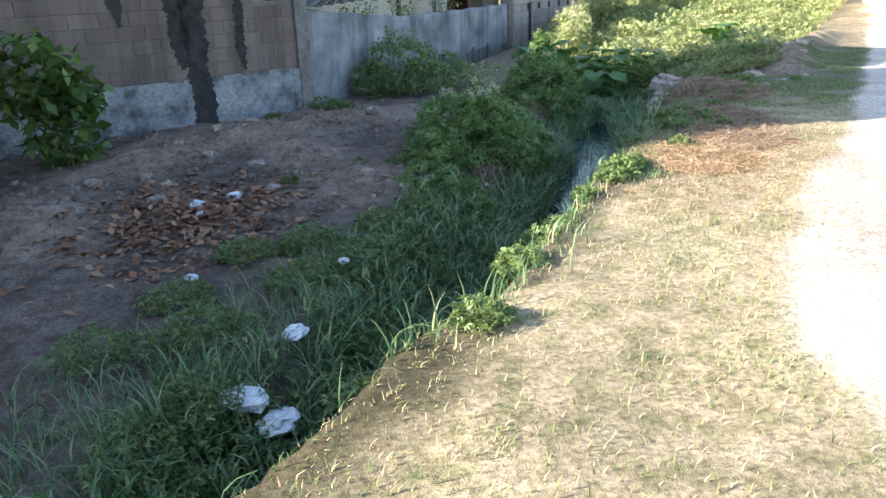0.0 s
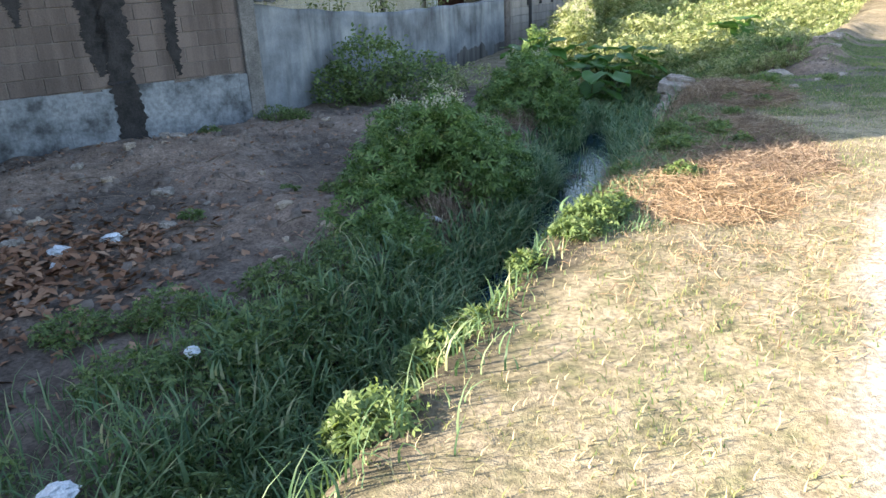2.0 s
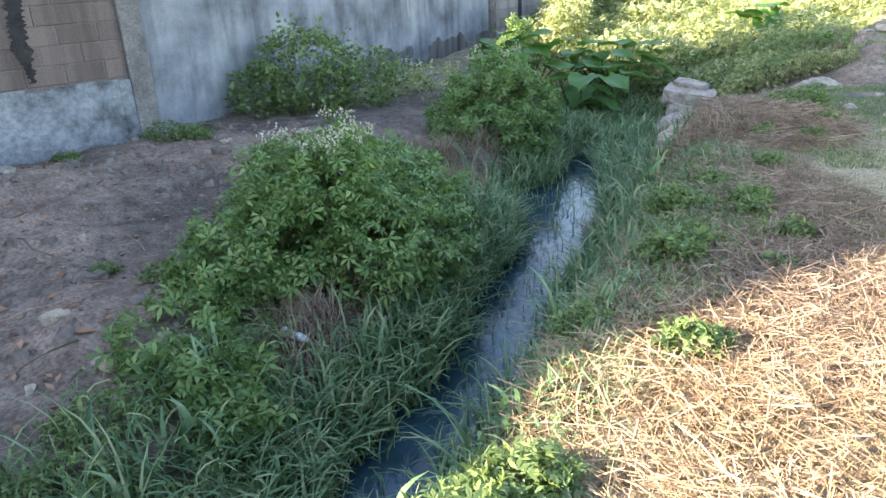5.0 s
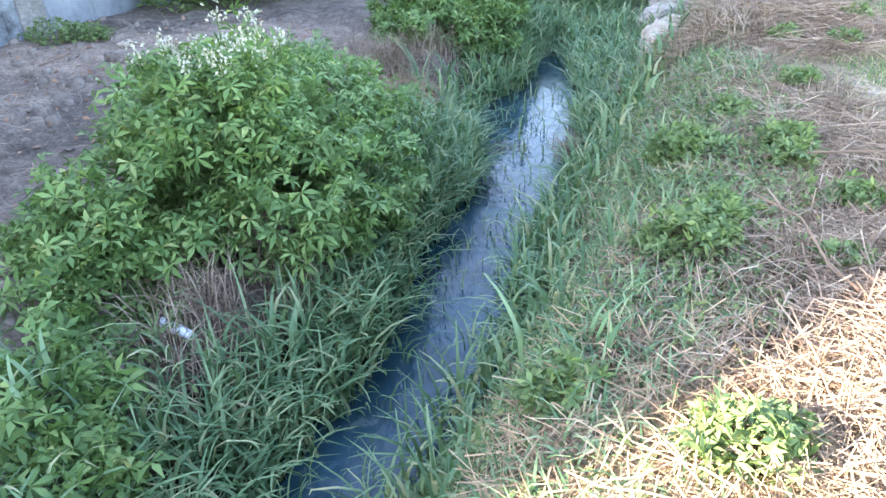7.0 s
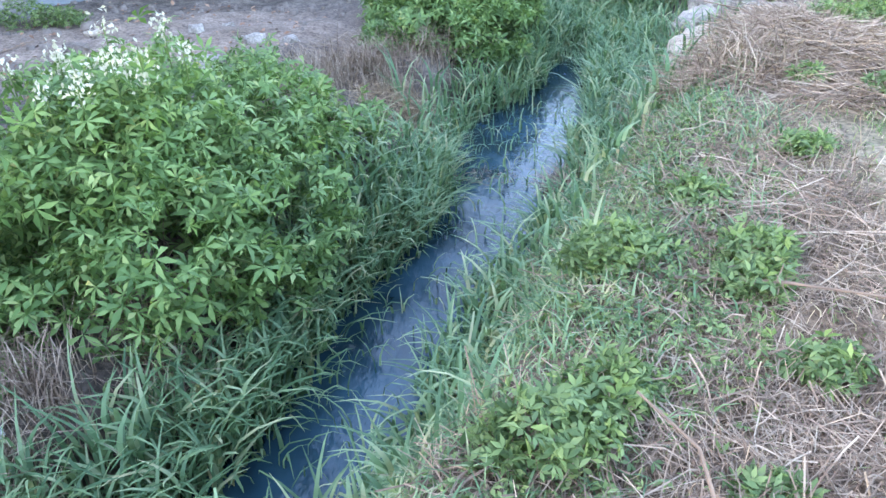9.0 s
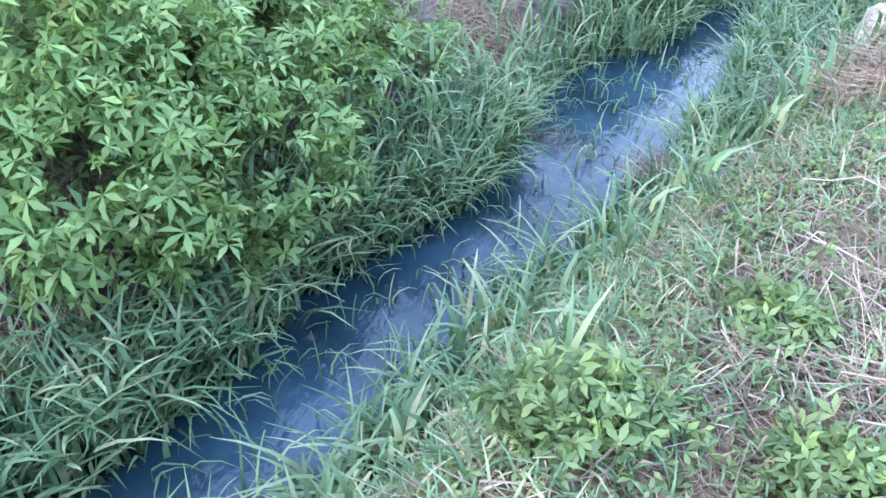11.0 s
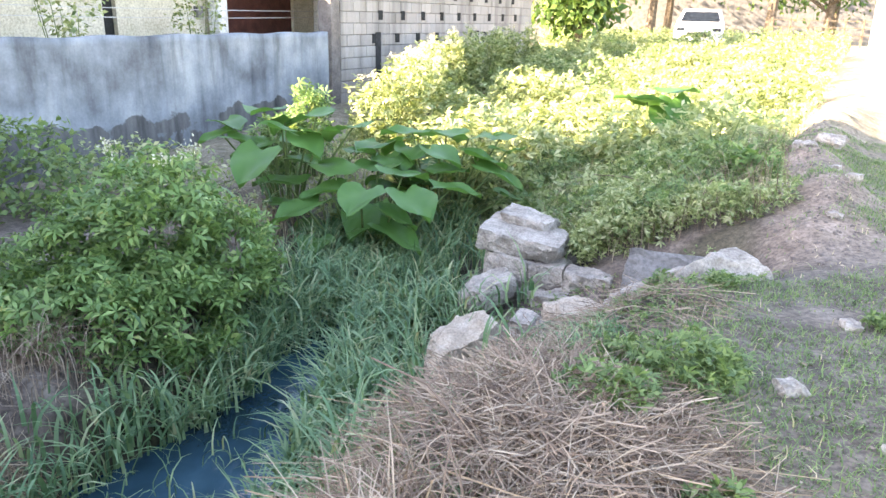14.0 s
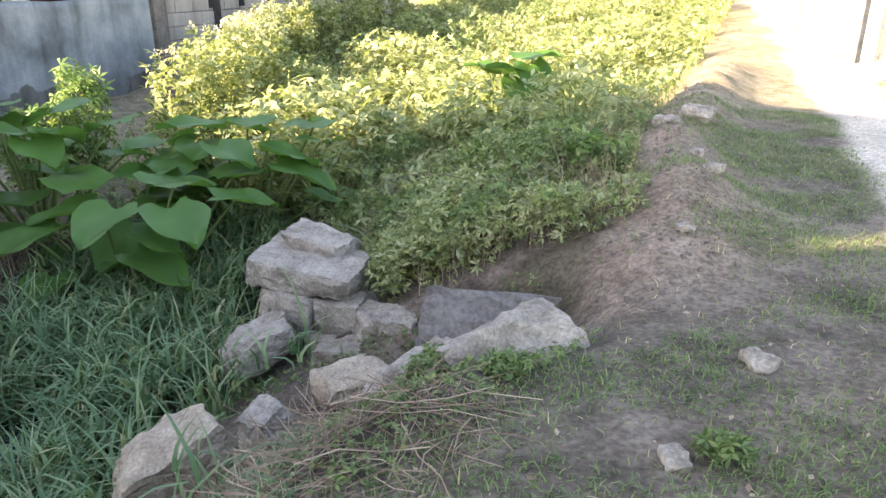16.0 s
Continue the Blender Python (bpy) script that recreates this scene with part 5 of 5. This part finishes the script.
for i in range(34):
    r = random.Random(400 + i)
    x, y, L = r.uniform(-4.6, 0.1), r.uniform(7.4, 13.2), r.uniform(0.12, 0.5)
    bm = tube(bmesh.new(), [(0, 0, 0), (L * 0.35, r.uniform(-0.03, 0.03), 0.012), (L * 0.7, r.uniform(-0.03, 0.03), 0.016), (L, 0, 0)], r.uniform(0.004, 0.012), 0.003, 6)
    ob = part("stick", bm, M["bark"] if i % 3 else M["straw"])
    ob.matrix_basis = pose(x, y, float(height(x, y)) + 0.012, 0, r.uniform(-3, 3), r.uniform(0, 360))
    tagged(ob, "weathered broken stick lying on bare earth", "stick", "sticks on the earth")
for i in range(46):
    r = random.Random(700 + i)
    x, y, q = r.uniform(-4.4, 0.2), r.uniform(7.2, 13.4), 0.04 + 0.1 * r.random() ** 2
    rock("rubble_stone", x, y, float(height(x, y)) + q * 0.12, q * 1.5, q, q * 0.6, 47 * i, "small pale rubble stone on bare earth", "stone", ("rock", "clod", "cream")[i % 3], "rubble on the earth", seed=200 + i, sharp=0.8)


# ---- litter ----
def bag(x, y, s, label, seed):
    bm = bmesh.new()
    bmesh.ops.create_icosphere(bm, subdivisions=3, radius=1)
    for v in bm.verts:
        q = noise.noise_vector(v.co * 1.7 + Vector((seed, 0, 0))) * 0.55 + noise.noise_vector(v.co * 5 + Vector((seed, 3, 0))) * 0.18
        v.co = Vector(((v.co.x + q.x) * s, (v.co.y + q.y) * s * 0.8, (v.co.z + q.z) * s * 0.45))
    ob = part("plastic_bag", bm, M["plastic"])
    ob.matrix_basis = pose(x, y, max(float(height(x, y)), WATER_Z) + s * 0.3 + (0.16 if y < 5.7 and x > -1.5 else 0.0), 0, 0, seed * 40)
    tagged(ob, label, "plastic bag", "litter bags")


for i, (x, y, s) in enumerate(((-2.42, 7.78, 0.09), (-2.75, 7.5, 0.09), (-2.6, 7.2, 0.08), (-1.24, 3.68, 0.14), (-1.05, 3.62, 0.12), (-1.05, 4.3, 0.09), (-0.88, 5.5, 0.05), (-2.2, 5.6, 0.06))):
    bag(x, y, s, "crumpled white plastic bag lying among weeds and leaves", i + 1)


def bottle(x, y, turn):
    thing = empty("bottle", pose(x, y, float(height(x, y)) + 0.045, 0, 8, turn), "crushed white plastic bottle under the bush", "bottle")
    bm = bmesh.new()
    tube(bm, [(-0.08, 0, 0), (-0.072, 0.004, 0.002), (-0.03, -0.006, 0.008), (0.0, 0.006, -0.004), (0.035, -0.004, 0.006), (0.07, 0, 0), (0.08, 0, 0)], 0.03, 0.02, 12)
    part("body", bm, M["plastic"], thing)
    part("cap", tube(bmesh.new(), [(0.08, 0, 0), (0.1, 0, 0)], 0.013, 0.013, 10), M["white"], thing)


bottle(0.38, 8.28, -25)

# scum and a tussock standing in the stream
straw("floating_scum", 2.05, 11.2, 0.24, 0.14, 160, "pale dead grass raft floating on the stream", (0.06, 0.2), 0.0).location.z = 0.09
n = 260
a, r = rng.uniform(0, 6.28, n), rng.uniform(0, 0.16, n)
grass("tussock", 2.58 + np.cos(a) * r, 10.95 + np.sin(a) * r, rng.uniform(0.12, 0.26, n), rng.uniform(0.005, 0.009, n), rng.uniform(0.6, 1.9, n), M["straw"], "dry grass tussock standing in the water", 3, 0.1)


# ---- far end: cars, fence, trees ----
def car(x, y, turn, label):
    thing = empty("car", pose(x, y, float(height(x, y)), 0, 0, turn), label, "car", "parked cars")
    prof = [(-2.1, 0.35), (-2.12, 0.75), (-2.0, 0.92), (-1.5, 0.98), (-1.0, 1.35), (-0.6, 1.46), (0.3, 1.47), (0.75, 1.38), (1.25, 0.98), (1.95, 0.86), (2.1, 0.7), (2.12, 0.35)]
    bm = bmesh.new()
    rings = []
    for yy, k in ((-0.84, 0.0), (-0.8, 1.0), (0.8, 1.0), (0.84, 0.0)):
        rings.append([bm.verts.new((px * (1.0 if k else 0.985), yy * (0.82 if pz > 1.05 else 1.0), pz if k else pz - 0.03)) for px, pz in prof])
    for a, b in zip(rings, rings[1:]):
        for i in range(len(prof)):
            bm.faces.new((a[i], a[(i + 1) % len(prof)], b[(i + 1) % len(prof)], b[i]))
    bm.faces.new(rings[0])
    bm.faces.new(rings[-1][::-1])
    part("body", bm, M["car"], thing)
    bm = bmesh.new()
    v = [bm.verts.new(p) for p in ((0.8, -0.58, 1.375), (0.8, 0.58, 1.375), (1.24, 0.7, 1.02), (1.24, -0.7, 1.02))]
    bm.faces.new(v)
    bmesh.ops.solidify(bm, geom=bm.faces, thickness=-0.012)
    part("windscreen", bm, M["glass"], thing)
    for s in (-1, 1):
        part("side_window", boxed(-0.9, 0.7, s * 0.70 - 0.02, s * 0.70 + 0.02, 1.02, 1.34), M["glass"], thing)
        part("headlight", boxed(2.0, 2.12, s * 0.62 - 0.14, s * 0.62 + 0.14, 0.68, 0.8, bevel=0.02), M["glass"], thing)
        for wx in (-1.3, 1.35):
            wheel = part("wheel", tube(bmesh.new(), [(wx, s * 0.66, 0.31), (wx, s * 0.86, 0.31)], 0.31, 0.31, 18), M["rubber"], thing)
            part("rim", tube(bmesh.new(), [(wx, s * 0.80, 0.31), (wx, s * 0.87, 0.31)], 0.19, 0.19, 12), M["chrome"], wheel)
    part("grille", boxed(2.08, 2.13, -0.4, 0.4, 0.5, 0.66), M["rubber"], thing)
    part("number_plate", boxed(2.12, 2.14, -0.22, 0.22, 0.36, 0.47), M["white"], thing)


car(14.2, 38.0, -112, "white saloon car parked beyond the weedy field")
car(25.5, 40.0, -160, "white car parked beside the track")
for i, (x, y, h, s) in enumerate(((10.0, 46, 8, 4.0), (15.5, 49, 9, 4.5), (20.5, 46, 9, 4.5), (25, 49, 8, 4.0), (31, 47, 8, 4.0), (6.0, 44, 7, 3.5), (37, 49, 9, 5), (8.6, 34, 3.4, 1.9), (11, 52, 9, 5), (18, 54, 9, 5), (28, 54, 9, 5))):
    tree(x, y, h, s, "leafy green roadside tree at the end of the field")
fence = empty("fence", pose(19.5, 43.5, float(height(19.5, 43.5)), 0, 0, -8), "thin post fence under the trees", "fence")
for i in range(16):
    part("post", boxed(i * 0.8 - 0.04, i * 0.8 + 0.04, -0.04, 0.04, -0.2, 1.25), M["bark"], fence)
for z in (0.5, 0.85, 1.15):
    part("rail", boxed(-0.2, 12.3, -0.06, -0.04, z - 0.02, z + 0.02), M["bark"], fence)
tagged(part("wall_far", boxed(-30, 60, 60, 60.4, -1, 4), M["concrete"]), "pale boundary wall behind the trees", "wall", kind="structure")

# pale plastered yard wall and a post across the track
F0, F1 = (13.1, 21.0), (17.6, 32.5)
far_wall = empty("wall_trackside", along(F0, F1, -0.2), "sunlit cream plastered wall across the track with stained patches", "wall", kind="structure")
FL = math.dist(F0, F1)
part("plaster", boxed(0, FL, -0.2, 0.0, -0.4, 2.7, bevel=0.01), M["house"], far_wall)
part("pier", boxed(FL * 0.45, FL * 0.45 + 0.3, 0.002, 0.1, -0.4, 2.75, bevel=0.01), M["concrete"], far_wall, "grey concrete pier on the wall")
part("coping", boxed(-0.05, FL + 0.05, -0.26, 0.06, 2.702, 2.8, bevel=0.01), M["concrete"], far_wall, "grey concrete coping")
gz = float(height(12.6, 20.9))
ob = part("utility_post", boxed(-0.09, 0.09, -0.08, 0.08, -0.3, 4.5, bevel=0.015), M["concrete"])
ob.matrix_basis = pose(12.6, 20.9, gz, 0, 0, 25)
tagged(ob, "square grey concrete post standing before a cream wall", "post")
ob = part("paving_slab", boxed(-0.8, 0.8, -0.45, 0.45, -0.1, 0.1, bevel=0.02), M["white"])
ob.matrix_basis = pose(12.4, 20.1, float(height(12.4, 20.1)), 0, 0, 25)
tagged(ob, "pale concrete slab set in dry grass", "slab")

# yard plants over the plastered wall, and the trunk at the block wall
for s, h in ((1.2, 1.5), (3.4, 1.3), (5.6, 1.4), (8.0, 1.2)):
    p = along(B0, B1) @ Vector((s, 1.0, 0))
    leafy("yard_shrub", [(p.x, p.y, h - 0.25, 0.45, 0.45, 0.45), (p.x, p.y, h - 1.0, 0.3, 0.3, 0.6)], 420, 0.09, OVAL, M["weed"], "sunlit leafy shrub in the yard", "bush", 8, "yard shrubs")
# darker grove leaves put the shade into this shrub's colour
leafy("bush", [(-5.0, 9.3, -0.1, 0.5, 0.5, 0.55), (-5.2, 9.1, 0.6, 0.65, 0.6, 0.5), (-4.8, 9.2, 0.25, 0.5, 0.4, 0.4)], 900, 0.22, OVAL, M["grove"], "broad-leaved shrub in front of the block wall, shade put into its leaf colour", "bush", 14)

n = 3200
x, y = scatter(n, -5.2, 0.6, 6.0, 14.2)
x, y = keep(x, y, (x < stream_x(y) - 1.0) * np.clip(0.5 + wave(x, y, 2.0, 51), 0, 1))
p = np.stack([x, y, height(x, y) + 0.004], 1)
s = 0.008 + 0.05 * rng.uniform(0, 1, len(x)) ** 3
cube = np.array([(-1, -1, -0.6), (1, -0.8, -0.5), (0.8, 1, -0.6), (-0.9, 0.8, -0.5), (-0.6, -0.7, 0.6), (0.7, -0.5, 0.5), (0.5, 0.6, 0.7), (-0.7, 0.5, 0.5)])
cv = p[:, None] + s[:, None, None] * cube[None] * rng.uniform(0.6, 1.4, (len(x), 8, 3))
cf = (np.arange(len(x))[:, None, None] * 8 + np.array([[0, 1, 5, 4], [1, 2, 6, 5], [2, 3, 7, 6], [3, 0, 4, 7], [4, 5, 6, 7]])[None]).reshape(-1, 4)
tagged(np_object("clods", cv.reshape(-1, 3), cf, M["clod"]), "pale earth clods and rubble chips on bare soil", "clods", kind="stuff")
straw("twig_litter", -1.9, 9.7, 2.2, 2.4, 900, "thin twigs and stalks strewn on bare earth", (0.06, 0.35), 0.01)
n = 500
x, y = scatter(n, 4.2, 6.6, 15.0, 17.2)
v, f = leaf_cloud(np.stack([x, y, height(x, y) + rng.uniform(0.1, 0.42, n)], 1), np.full(n, 0.022), OVAL, 0.6)
tagged(np_object("blossom", v, f, M["flower"]), "tiny white blossoms among low weeds", "flowers", kind="stuff")

# stems trailing on the stream, and broad blades arching over it from both sides
n = 420
y = rng.uniform(6.0, 12.6, n)
x = stream_x(y) + rng.uniform(-0.36, 0.36, n)
base = np.stack([x, y, np.full(n, WATER_Z + 0.004)], 1)
v, f = blades(base, rng.uniform(0.1, 0.32, n), rng.uniform(0.004, 0.012, n), rng.uniform(1.4, 2.2, n), 4, 1.0)
v[:, 2] = np.maximum(v[:, 2], WATER_Z + 0.003)
tagged(np_object("stream_stems", v, f, M["reed"]), "grass stems trailing on the stream", "grass", kind="stuff")
n = 2400
y = rng.uniform(6.5, 14.0, n)
side = np.where(rng.uniform(0, 1, n) < 0.62, -1, 1)
x = stream_x(y) + side * (np.interp(y, [8, 10, 11.5, 12.2, 13], [0.24, 0.3, 0.46, 0.44, 0.26]) + np.abs(rng.normal(0, 0.16, n)))
grass("edge_blades", x, y, rng.uniform(0.2, 0.42, n), rng.uniform(0.012, 0.024, n), rng.uniform(1.0, 2.3, n), M["reed"], "broad arching grass blades at the water's edge", 5, rng.uniform(0.0, 0.16, n))

# rubble chips along the earth berm by the track
n = 1000
y = rng.uniform(12.9, 18.0, n)
x = bank_x(y) + rng.normal(0.3, 0.3, n)
s = rng.uniform(0.004, 0.014, n) * rng.uniform(0.4, 1.3, n)
p = np.stack([x, y, height(x, y) + 0.2 * s], 1)
cv = p[:, None] + s[:, None, None] * cube[None] * rng.uniform(0.6, 1.4, (n, 8, 3))
cf = (np.arange(n)[:, None, None] * 8 + np.array([[0, 1, 5, 4], [1, 2, 6, 5], [2, 3, 7, 6], [3, 0, 4, 7], [4, 5, 6, 7]])[None]).reshape(-1, 4)
tagged(np_object("rubble_chips", cv.reshape(-1, 3), cf, M["clod"]), "pale rubble chips along the earth berm", "rubble", kind="stuff")
